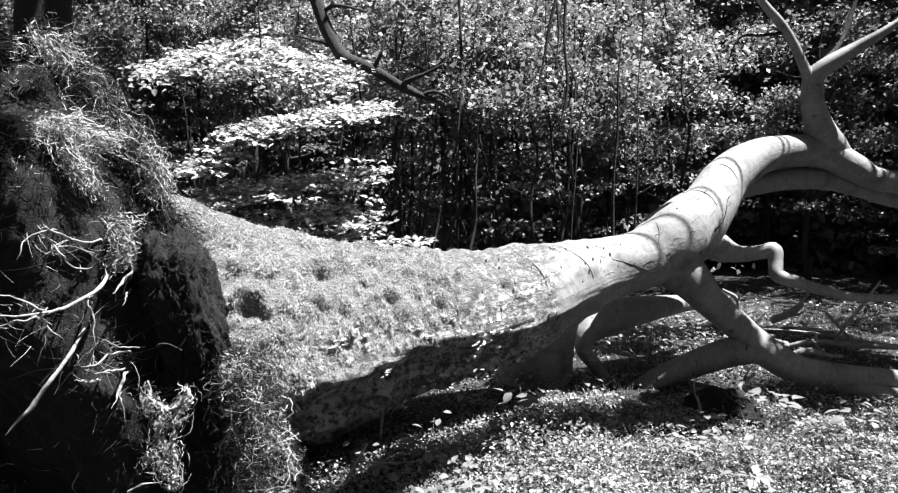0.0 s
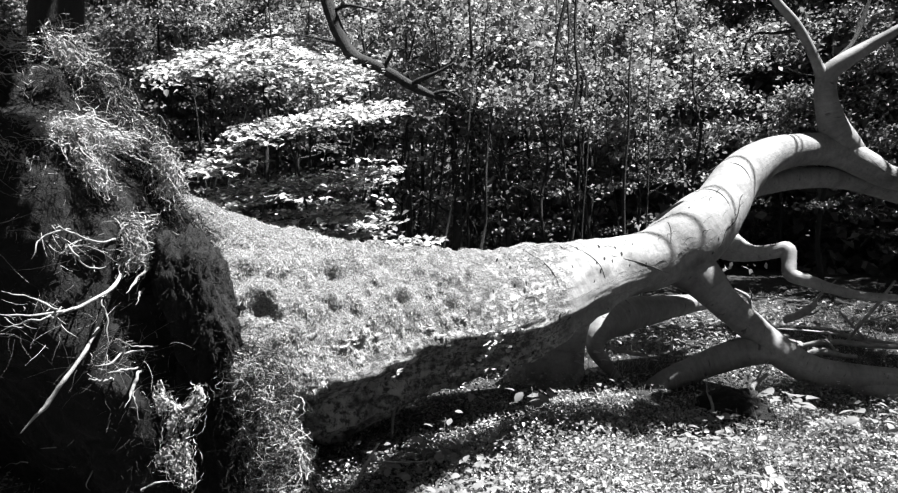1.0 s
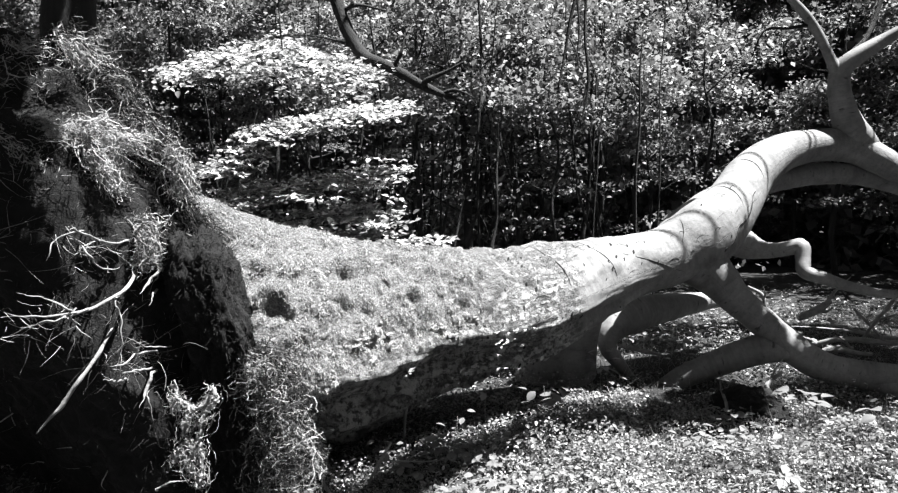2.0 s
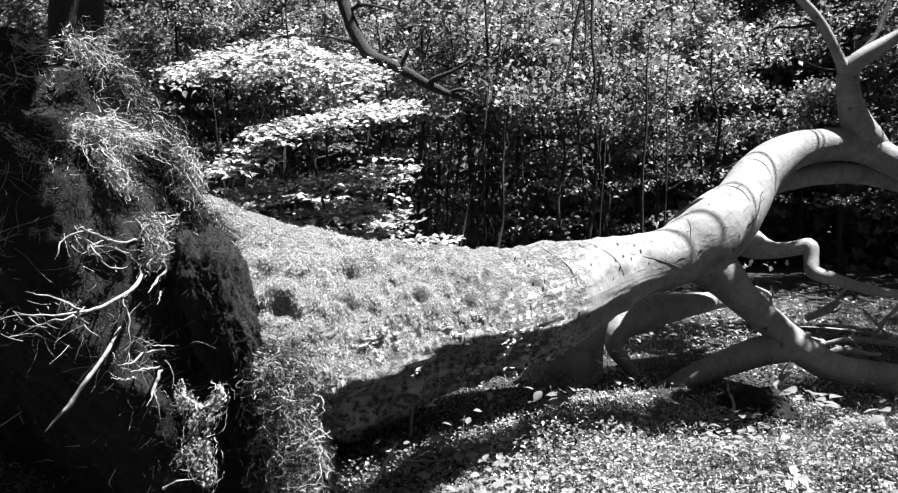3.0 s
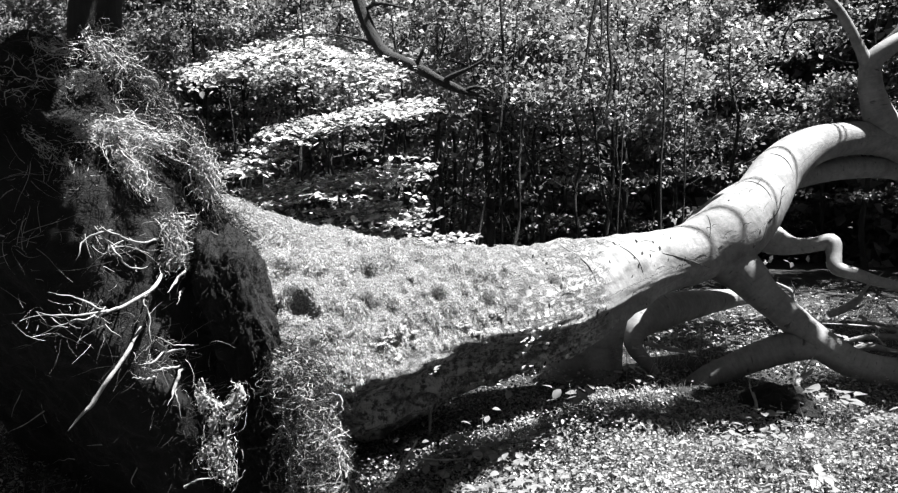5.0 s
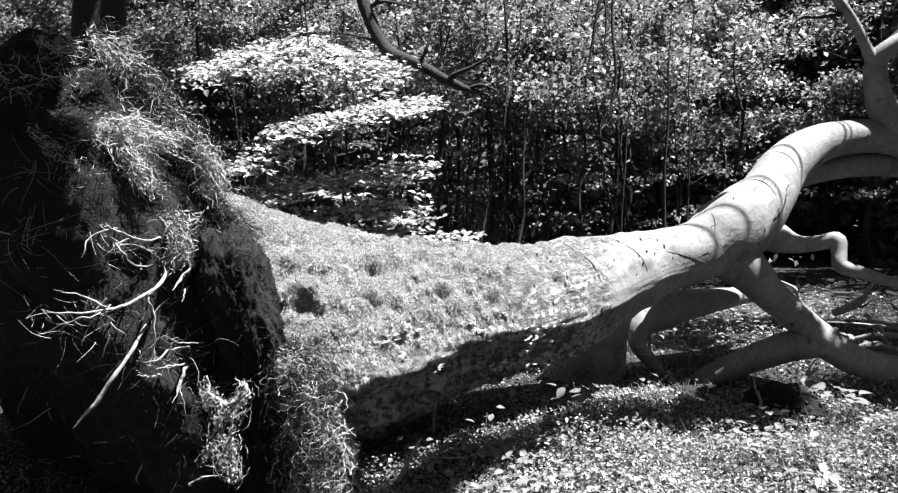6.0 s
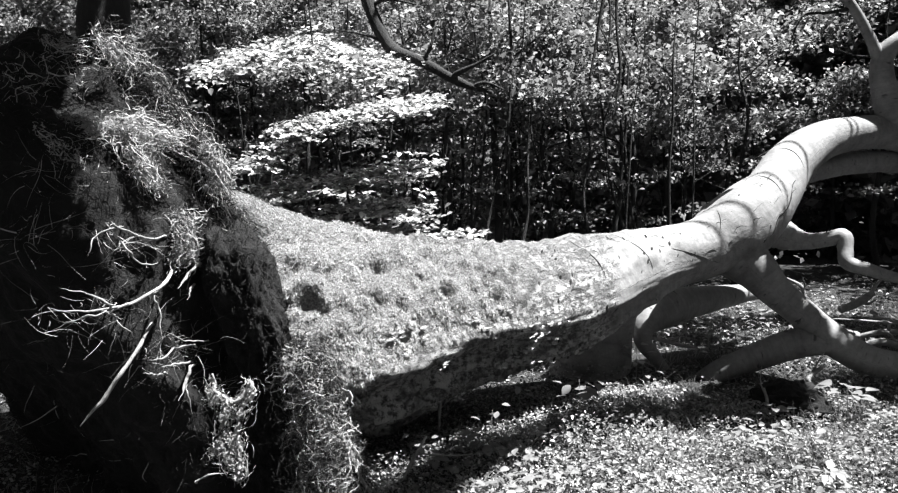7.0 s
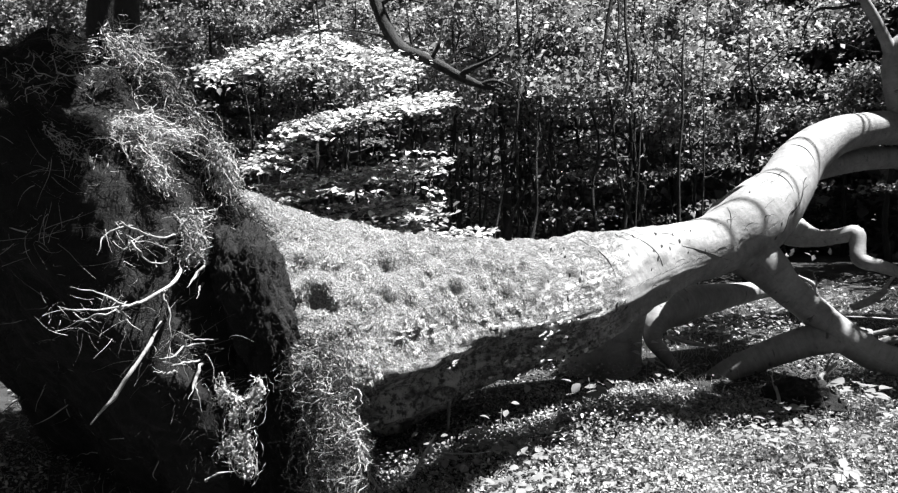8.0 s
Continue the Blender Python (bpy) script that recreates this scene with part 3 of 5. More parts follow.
    part("torn_bark", leaves_mesh("torn_bark", pos[keep], d[keep] + np.array((0.4, -0.4, 0.7)), rr.uniform(0.012, 0.035, n), rr, 0.11, True), FLAKE, PLATE, "curled pale scraps of root bark")["kind"] = "stuff"
    fibres("root_mat", [(-1.23, 3.85, 0.68, 0.0509), (-1.14, 3.84, 0.63, 0.0762), (-1.09, 3.82, 0.49, 0.1013), (-1.04, 3.80, 0.31, 0.1074), (-0.99, 3.78, 0.09, 0.1197), (-0.96, 3.76, -0.16, 0.1257)], 2200, 0.05, 0.0035, 1, FIBRE, "hanging curtain of fine pale rootlets", 0.4, 1.0, 1.1)
    for k, run in enumerate([
            [(-1.57, 3.59, 0.66, 0.009), (-1.55, 3.59, 0.58, 0.015), (-1.48, 3.59, 0.52, 0.018), (-1.40, 3.59, 0.54, 0.015), (-1.35, 3.60, 0.59, 0.009)],
            [(-1.37, 3.60, 0.63, 0.012), (-1.36, 3.60, 0.55, 0.021), (-1.41, 3.59, 0.47, 0.024), (-1.44, 3.59, 0.42, 0.012)],
            [(-1.47, 3.59, 0.53, 0.015), (-1.50, 3.58, 0.46, 0.027), (-1.52, 3.58, 0.37, 0.009)],
            [(-1.41, 3.59, 0.46, 0.015), (-1.44, 3.58, 0.36, 0.021), (-1.42, 3.58, 0.24, 0.009)],
            [(-1.54, 3.57, 0.29, 0.018), (-1.50, 3.57, 0.25, 0.030), (-1.46, 3.57, 0.15, 0.015)],
            [(-1.49, 3.58, 0.35, 0.018), (-1.54, 3.58, 0.29, 0.024), (-1.57, 3.57, 0.24, 0.009)],
            [(-1.44, 3.58, 0.25, 0.015), (-1.42, 3.57, 0.16, 0.021), (-1.45, 3.57, 0.11, 0.009)],
            [(-1.48, 3.58, 0.34, 0.018), (-1.46, 3.58, 0.28, 0.027), (-1.49, 3.57, 0.20, 0.012)],
            [(-1.52, 3.59, 0.55, 0.009), (-1.57, 3.59, 0.51, 0.012), (-1.58, 3.59, 0.58, 0.006)]]):
        limb("torn_root", [tuple(p[:3] + rr.normal(size=3) * 0.006) + (p[3] * rr.uniform(0.3, 0.8),) for p in spline(run, 9)], FLAKE, PLATE, "pale torn root stub with shredded bark", 30, 9, 0.7, seed=k * 3.1, freq=38)
        fibres("root_mat", [q[:3] + (q[3] * 1.3 + 0.004,) for q in run], 110, 0.032, 0.003, 60 + k, FIBRE, "", 0.6, 0.8, 0.8)
        s = spline(run, 40)
        n = 60
        j, d = rr.integers(0, 40, n), rr.normal(size=(n, 3))
        pos = s[j, :3] + d / np.linalg.norm(d, axis=1)[:, None] * s[j, 3:] * rr.uniform(0.4, 1.5, (n, 1))
        part("torn_bark", leaves_mesh("torn_bark", pos, d + np.array((0.4, -0.4, 0.6)), rr.uniform(0.015, 0.04, n), rr, 0.16), FLAKE, PLATE, "pale ragged flakes of torn root bark")["kind"] = "stuff"
    fibres("root_mat", [(-1.99, 3.59, 1.99, 0.0291), (-1.95, 3.63, 1.94, 0.0589), (-1.92, 3.66, 1.85, 0.0536), (-1.88, 3.69, 1.71, 0.0241)], 850, 0.06, 0.003, 4, FIBRE, "", 0.3, 0.8, 1.3)
    fibres("root_mat", [(-2.11, 3.45, 1.94, 0.0168), (-2.03, 3.56, 1.94, 0.0404), (-1.96, 3.69, 1.97, 0.0599), (-1.86, 3.91, 1.92, 0.0509), (-1.76, 4.09, 1.85, 0.0466), (-1.69, 4.16, 1.67, 0.0408)], 1100, 0.06, 0.003, 5, FIBRE, "", 0.4, 0.8, 1.3)
    fibres("root_mat", [(-2.20, 3.82, 2.49, 0.043), (-2.14, 3.88, 2.37, 0.075), (-2.08, 3.93, 2.25, 0.102), (-1.99, 3.98, 2.10, 0.103), (-1.86, 4.06, 1.93, 0.086), (-1.77, 4.11, 1.80, 0.067), (-1.76, 4.17, 1.66, 0.041)], 2500, 0.065, 0.003, 6, FIBRE, "shaggy fringe of fine roots", 0.5, 0.8, 1.3)
    fibres("root_mat", [(-2.21, 3.82, 2.49, 0.037), (-2.15, 3.88, 2.37, 0.069), (-2.09, 3.93, 2.25, 0.096), (-2.00, 3.98, 2.10, 0.097), (-1.87, 4.06, 1.93, 0.079), (-1.78, 4.11, 1.80, 0.060), (-1.77, 4.17, 1.66, 0.034)], 5500, 0.08, 0.003, 16, SHADED_FIBRE, "", 0.5, 0.8, 0.7)
    for k, (run, n) in enumerate([
            ([(-2.20, 3.46, 2.00, 0.017), (-2.12, 3.51, 1.97, 0.029), (-2.03, 3.57, 1.96, 0.041), (-1.94, 3.62, 1.94, 0.042), (-1.83, 3.67, 1.93, 0.036), (-1.74, 3.77, 1.90, 0.025)], 560),
            ([(-1.99, 3.57, 1.92, 0.035), (-1.93, 3.56, 1.82, 0.041), (-1.87, 3.56, 1.75, 0.029), (-1.82, 3.58, 1.66, 0.012)], 500),
            ([(-1.68, 3.93, 1.89, 0.032), (-1.65, 3.94, 1.78, 0.032), (-1.65, 3.97, 1.65, 0.033)], 420),
            ([(-1.81, 3.75, 1.51, 0.025), (-1.73, 3.75, 1.49, 0.031), (-1.68, 3.75, 1.46, 0.019)], 160),
            ([(-1.76, 3.70, 1.45, 0.025), (-1.73, 3.70, 1.35, 0.031), (-1.77, 3.69, 1.28, 0.018)], 220),
            ([(-2.31, 3.48, 2.40, 0.017), (-2.23, 3.48, 2.37, 0.023), (-2.16, 3.54, 2.39, 0.017)], 120),
            ([(-2.24, 3.26, 1.94, 0.011), (-2.16, 3.26, 1.87, 0.022), (-2.12, 3.25, 1.82, 0.013)], 60),
            ([(-2.11, 3.59, 2.45, 0.024), (-2.05, 3.64, 2.39, 0.036), (-2.04, 3.69, 2.33, 0.036)], 300),
            ([(-2.11, 3.35, 1.81, 0.011), (-2.08, 3.35, 1.77, 0.017)], 40)]):
        fibres("root_mat", run, n, 0.05, 0.0036, 80 + k, FIBRE, "", 0.6, 0.9, 0.8)
    fibres("root_mat", [(-1.77, 3.73, 1.46, 0.0244), (-1.75, 3.74, 1.37, 0.0428), (-1.73, 3.75, 1.31, 0.0369), (-1.77, 3.69, 1.27, 0.0212)], 500, 0.05, 0.005, 7, FIBRE)
    fibres("root_mat", [(-2.34, 3.20, 2.16, 0.0776), (-2.24, 3.36, 2.22, 0.0543), (-2.17, 3.56, 2.29, 0.0576), (-2.13, 3.70, 2.40, 0.0538)], 110, 0.06, 0.0035, 8, FIBRE, "", 0.5, 0.8, 1.1)
    fibres("root_mat", [(-1.80, 4.13, 1.62, 0.047), (-1.65, 4.20, 1.43, 0.062), (-1.51, 4.30, 1.18, 0.064), (-1.40, 4.42, 0.88, 0.051), (-1.37, 4.45, 0.54, 0.044)], 5000, 0.06, 0.0035, 9, SHADED_FIBRE, "", 0.6)
    fibres("root_mat", [(-1.78, 4.11, 1.62, 0.047), (-1.63, 4.18, 1.43, 0.068), (-1.49, 4.28, 1.19, 0.070), (-1.39, 4.40, 0.88, 0.058), (-1.36, 4.43, 0.55, 0.044)], 420, 0.06, 0.004, 19, FIBRE, "", 0.6, 0.8, 0.8)
    fibres("root_mat", [(-1.04, 3.91, 0.34, 0.0650), (-0.91, 3.84, 0.15, 0.0448), (-0.81, 3.78, -0.01, 0.0316), (-0.74, 3.76, -0.13, 0.0220)], 700, 0.05, 0.0035, 20, SHADED_FIBRE, "", 0.4, 0.8, 0.8)
    fibres("root_mat", [(-1.04, 3.91, 0.34, 0.0650), (-0.91, 3.84, 0.15, 0.0448), (-0.81, 3.78, -0.01, 0.0316), (-0.74, 3.76, -0.13, 0.0220)], 350, 0.05, 0.0035, 22, FIBRE, "", 0.4, 0.8, 0.8)


butt_roots()


def face_roots():
    """Bare roots that stand out from the soil face."""
    runs = [
        [(-1.86, 3.88, 1.21, 0.0129), (-1.81, 3.71, 1.21, 0.0112), (-1.77, 3.56, 1.16, 0.0108), (-1.77, 3.37, 1.12, 0.0093), (-1.80, 3.23, 1.09, 0.0073), (-1.82, 3.14, 1.09, 0.0055), (-1.89, 3.07, 1.08, 0.0040), (-1.96, 3.03, 1.09, 0.0034), (-2.06, 3.01, 1.11, 0.0006)],
        [(-2.01, 3.65, 1.04, 0.0071), (-1.80, 3.22, 1.09, 0.0057), (-1.84, 3.15, 1.07, 0.0048), (-1.82, 3.16, 1.02, 0.0041), (-1.77, 3.19, 0.96, 0.0010)],
        [(-2.06, 3.58, 1.05, 0.0049), (-1.83, 3.13, 1.10, 0.0039), (-1.87, 3.06, 1.15, 0.0031), (-1.91, 3.00, 1.18, 0.0027), (-1.97, 2.97, 1.20, 0.0005)],
        [(-2.10, 3.55, 1.02, 0.0043), (-1.85, 3.09, 1.07, 0.0034), (-1.94, 3.05, 1.05, 0.0031), (-2.10, 3.09, 0.99, 0.0007)],
        [(-1.89, 3.87, 1.39, 0.0077), (-1.83, 3.70, 1.39, 0.0067), (-1.84, 3.50, 1.39, 0.0060), (-1.83, 3.32, 1.43, 0.0050), (-1.85, 3.24, 1.46, 0.0039), (-1.85, 3.19, 1.50, 0.0008)],
        [(-2.04, 3.65, 1.45, 0.0052), (-1.86, 3.27, 1.45, 0.0043), (-1.90, 3.16, 1.43, 0.0032), (-1.90, 3.10, 1.37, 0.0028), (-1.91, 3.09, 1.33, 0.0005)],
        [(-2.08, 3.59, 1.47, 0.0040), (-1.89, 3.22, 1.47, 0.0032), (-1.86, 3.27, 1.40, 0.0043), (-1.83, 3.30, 1.34, 0.0043), (-1.82, 3.35, 1.29, 0.0040), (-1.82, 3.44, 1.26, 0.0038), (-1.81, 3.55, 1.26, 0.0010)],
        [(-1.92, 3.77, 1.09, 0.0058), (-1.78, 3.44, 1.11, 0.0048), (-1.75, 3.42, 1.03, 0.0045), (-1.73, 3.40, 0.89, 0.0010)],
        [(-1.77, 4.02, 1.23, 0.0102), (-1.70, 3.79, 1.23, 0.0088), (-1.71, 3.67, 1.18, 0.0077), (-1.72, 3.57, 1.12, 0.0015)],
        [(-1.79, 3.97, 1.10, 0.0075), (-1.72, 3.74, 1.11, 0.0064), (-1.71, 3.65, 1.05, 0.0013)],
        [(-1.82, 3.99, 1.48, 0.0176), (-1.77, 3.81, 1.47, 0.0153), (-1.75, 3.73, 1.39, 0.0187), (-1.72, 3.76, 1.33, 0.0170), (-1.74, 3.64, 1.28, 0.0032)],
        [(-1.78, 3.91, 0.75, 0.0057), (-1.69, 3.64, 0.80, 0.0048), (-1.72, 3.52, 0.82, 0.0050), (-1.73, 3.39, 0.79, 0.0048), (-1.76, 3.32, 0.80, 0.0011)],
        [(-1.80, 3.89, 0.67, 0.0069), (-1.70, 3.61, 0.72, 0.0059), (-1.72, 3.47, 0.74, 0.0056), (-1.75, 3.37, 0.74, 0.0013)],
        [(-1.89, 3.77, 0.63, 0.0075), (-1.76, 3.45, 0.70, 0.0063), (-1.77, 3.38, 0.71, 0.0062), (-1.80, 3.33, 0.73, 0.0012)],
        [(-1.74, 3.99, 0.77, 0.0045), (-1.66, 3.74, 0.81, 0.0038), (-1.69, 3.57, 0.85, 0.0036), (-1.71, 3.43, 0.91, 0.0008)],
        [(-1.79, 3.90, 0.64, 0.0095), (-1.69, 3.62, 0.69, 0.0081), (-1.69, 3.55, 0.62, 0.0076), (-1.70, 3.48, 0.55, 0.0012)],
        [(-1.81, 3.86, 0.53, 0.0043), (-1.69, 3.55, 0.60, 0.0036), (-1.66, 3.55, 0.46, 0.0008)],
        [(-1.89, 3.67, 0.96, 0.008), (-1.84, 3.42, 0.89, 0.009), (-1.86, 3.26, 0.76, 0.009), (-1.94, 3.20, 0.64, 0.010), (-2.05, 3.19, 0.51, 0.003)],
        [(-1.60, 4.39, 1.35, 0.0073), (-1.59, 4.27, 1.34, 0.0064), (-1.63, 4.12, 1.39, 0.0054), (-1.65, 3.95, 1.43, 0.0011)],
        [(-1.33, 4.67, 0.64, 0.0104), (-1.32, 4.53, 0.65, 0.0092), (-1.37, 4.46, 0.69, 0.0113), (-1.36, 4.28, 0.71, 0.0023)],
        [(-1.80, 3.92, -0.05, 0.0066), (-1.72, 3.68, 0.04, 0.0056), (-1.64, 3.65, 0.09, 0.0056), (-1.55, 3.70, 0.09, 0.0013)],
    ]
    for i, run in enumerate(runs):
        run = [tuple(p[:3] + rr.normal(size=3) * (0.0035 if 0 < k < 13 else 0)) + (p[3] * rr.uniform(0.8, 1.15),) for k, p in enumerate(spline(run, 14))]
        limb("root", run, DEAD_WOOD if i == 17 else ROOT, PLATE, "bare pale root" if i else "long pale forked root", 44, 8, 0.35, seed=i, freq=22)
    for i in range(90):  # short broken roots all over the face
        u = rr.normal(size=3) + np.array((0.1, 0.2, 0.9))
        u /= (np.abs(u) ** 5).sum() ** 0.2
        p = plate_point(*(u * np.array((1.02, 1.95, 0.62)) * 0.96))
        way = PLATE_N * rr.uniform(0.5, 1.2) + np.array((rr.normal() * 0.35, rr.normal() * 0.35, rr.normal() * 0.45 + 0.2))
        length, r0 = rr.uniform(0.08, 0.26), rr.uniform(0.0025, 0.006)
        ctrl = []
        for k in range(5):
            ctrl.append(tuple(p) + (r0 * (1 - 0.2 * k),))
            way = way + rr.normal(size=3) * 0.6
            p = p + way / np.linalg.norm(way) * length / 4
        limb("root", ctrl, ROOT, PLATE, "", 12, 6, 0.15, seed=i)
    tangles = [(-1.75, 3.57, 0.74), (-1.79, 3.51, 0.82), (-1.73, 3.68, 0.81), (-1.91, 3.20, 1.07), (-1.98, 3.11, 1.05), (-1.88, 3.40, 1.34), (-1.93, 3.25, 1.43), (-1.77, 3.69, 1.33), (-1.83, 3.49, 0.91), (-1.67, 3.78, 0.57), (-2.09, 3.12, 1.05), (-2.07, 3.33, 1.86), (-2.17, 3.15, 1.72), (-2.22, 3.11, 1.41)]
    for x, y, z in tangles:
        n = 20
        pos = np.array((x, y, z)) + rr.normal(size=(n, 3)) * (0.07, 0.05, 0.05)
        part("root_mat", strands_mesh("root_mat", pos, rr.normal(size=(n, 3)) * (1, 0.6, 0.6), rr.uniform(0.06, 0.26, n), 0.0026, rr, 0.35, 6, 0.03), ROOT, PLATE)["kind"] = "stuff"


face_roots()


def shag():
    """Fine roots all over the sunny side of the plate, and moss on the trunk's back."""
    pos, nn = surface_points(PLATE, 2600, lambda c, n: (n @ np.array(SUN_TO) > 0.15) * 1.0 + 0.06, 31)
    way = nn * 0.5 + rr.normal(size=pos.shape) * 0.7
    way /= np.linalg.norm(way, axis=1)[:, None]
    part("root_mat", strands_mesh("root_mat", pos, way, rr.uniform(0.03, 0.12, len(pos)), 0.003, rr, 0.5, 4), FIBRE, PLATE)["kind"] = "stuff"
    # near-black strands fill the gaps, as shade among the lit ones
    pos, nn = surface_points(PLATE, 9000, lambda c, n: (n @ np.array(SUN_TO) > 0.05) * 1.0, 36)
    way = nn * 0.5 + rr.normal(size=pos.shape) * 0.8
    part("root_mat", strands_mesh("root_mat", pos, way, rr.uniform(0.03, 0.1, len(pos)), 0.004, rr, 0.8, 4), SHADED_FIBRE, PLATE)["kind"] = "stuff"
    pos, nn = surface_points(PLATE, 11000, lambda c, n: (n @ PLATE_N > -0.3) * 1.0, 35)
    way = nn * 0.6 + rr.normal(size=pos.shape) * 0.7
    part("root_mat", strands_mesh("root_mat", pos, way, rr.uniform(0.03, 0.13, len(pos)), 0.004, rr, 0.5, 4), SHADED_FIBRE, PLATE)["kind"] = "stuff"

    def moss(ob, n, keep, seed, label=""):
        pos, nn = surface_points(ob, n * 2, keep, seed)
        tuft = np.array([noise.noise(Vector(q * 13)) + 0.8 * noise.noise(Vector(q * 34)) for q in pos])
        pos, nn, tuft = pos[tuft > -0.5], nn[tuft > -0.5], tuft[tuft > -0.5]
        n = len(pos)
        comb = np.array([noise.noise_vector(Vector(q * 11)) for q in pos])
        way = nn * rr.uniform(0.05, 0.5, (n, 1)) + comb * 0.9 + rr.normal(size=pos.shape) * 0.3 + np.array((0.1, -0.15, -0.55))
        way /= np.linalg.norm(way, axis=1)[:, None]
        pos = pos + nn * (0.001 + 0.016 * tuft[:, None])
        part("moss", strands_mesh("moss", pos, way, rr.uniform(0.009, 0.027, n), 0.0034 * rr.uniform(0.6, 1.5, (n, 1)), rr, 0.4, 3, 0.2), MOSS, ob, label)["kind"] = "stuff"

    def back(c, n):
        edge = 0.10 + 0.08 * np.sin(c[:, 2] * 9) + 0.07 * np.sin(c[:, 0] * 7 + c[:, 2] * 5)
        bare = np.array([noise.noise(Vector(q * 2.6)) + 0.5 * noise.noise(Vector(q * 7)) for q in c])
        return (c[:, 0] < edge + 0.35 * bare) * (c[:, 2] - 0.4 * c[:, 0] > 0.78 + 0.16 * bare) * np.clip(0.55 + 1.6 * bare, 0.18, 1)

    moss(TRUNK_OB, 95000, back, 32, "pale shaggy moss over the trunk's back")
    for ob in [o for o in TREE.children if o.name.startswith("buttress_root")][:1]:
        moss(ob, 8000, lambda c, n: (n[:, 2] > -0.2) * 1.0, 33)


shag()


def bark_scars():
    """Small dark eye-shaped scars on the smooth bark."""
    bm = bmesh.new()
    bmesh.ops.create_uvsphere(bm, u_segments=10, v_segments=5, radius=1.0)
    for v in bm.verts:
        w = 1 + 0.25 * noise.noise(v.co * 2)
        v.co = Vector((v.co.x * w, v.co.y * 0.45 * w * (1 - 0.5 * abs(v.co.x)), v.co.z * 0.16))
    me = bpy.data.meshes.new("bark_scar")
    bm.to_mesh(me)
    bm.free()
    me.materials.append(DARK_BARK)
    me.shade_smooth()
    pos, nn = surface_points(TRUNK_OB, 70, lambda c, n: (c[:, 0] > 0.05) * (c[:, 0] < 2.3) * (n[:, 1] < -0.1) * (0.25 + (c[:, 0] < 1.5)), 44)
    for k in range(len(pos)):
        z = Vector(nn[k])
        y = z.cross(Vector((0.15, 0.25, 1))).normalized()
        x = y.cross(z)
        ob = new("bark_scar", me)
        ob.parent = TRUNK_OB
        sz = rr.uniform(0.008, 0.026)
        ob.matrix_basis = Matrix.Translation(pos[k]) @ Matrix((x, y, z)).transposed().to_4x4() @ pose(0, 0, 0, 0, 0, rr.normal() * 25) @ Matrix.Scale(sz, 4)


bark_scars()


def trunk_point(x, a):
    """The trunk's surface point and outward way nearest to a world x and an angle (0: side, up: positive)."""
    j = round((a % (2 * math.pi)) / (2 * math.pi) * 192) % 192
    k = min(range(390), key=lambda i: abs(TRUNK_OB.data.vertices[i * 192 + j].co.x - x) if i < 255 else 9)
    co, across = TRUNK_OB.data.vertices[k * 192 + j].co, TRUNK_OB.data.vertices[k * 192 + (j + 96) % 192].co
    return k, j, np.array(co), np.array((co - across).normalized())


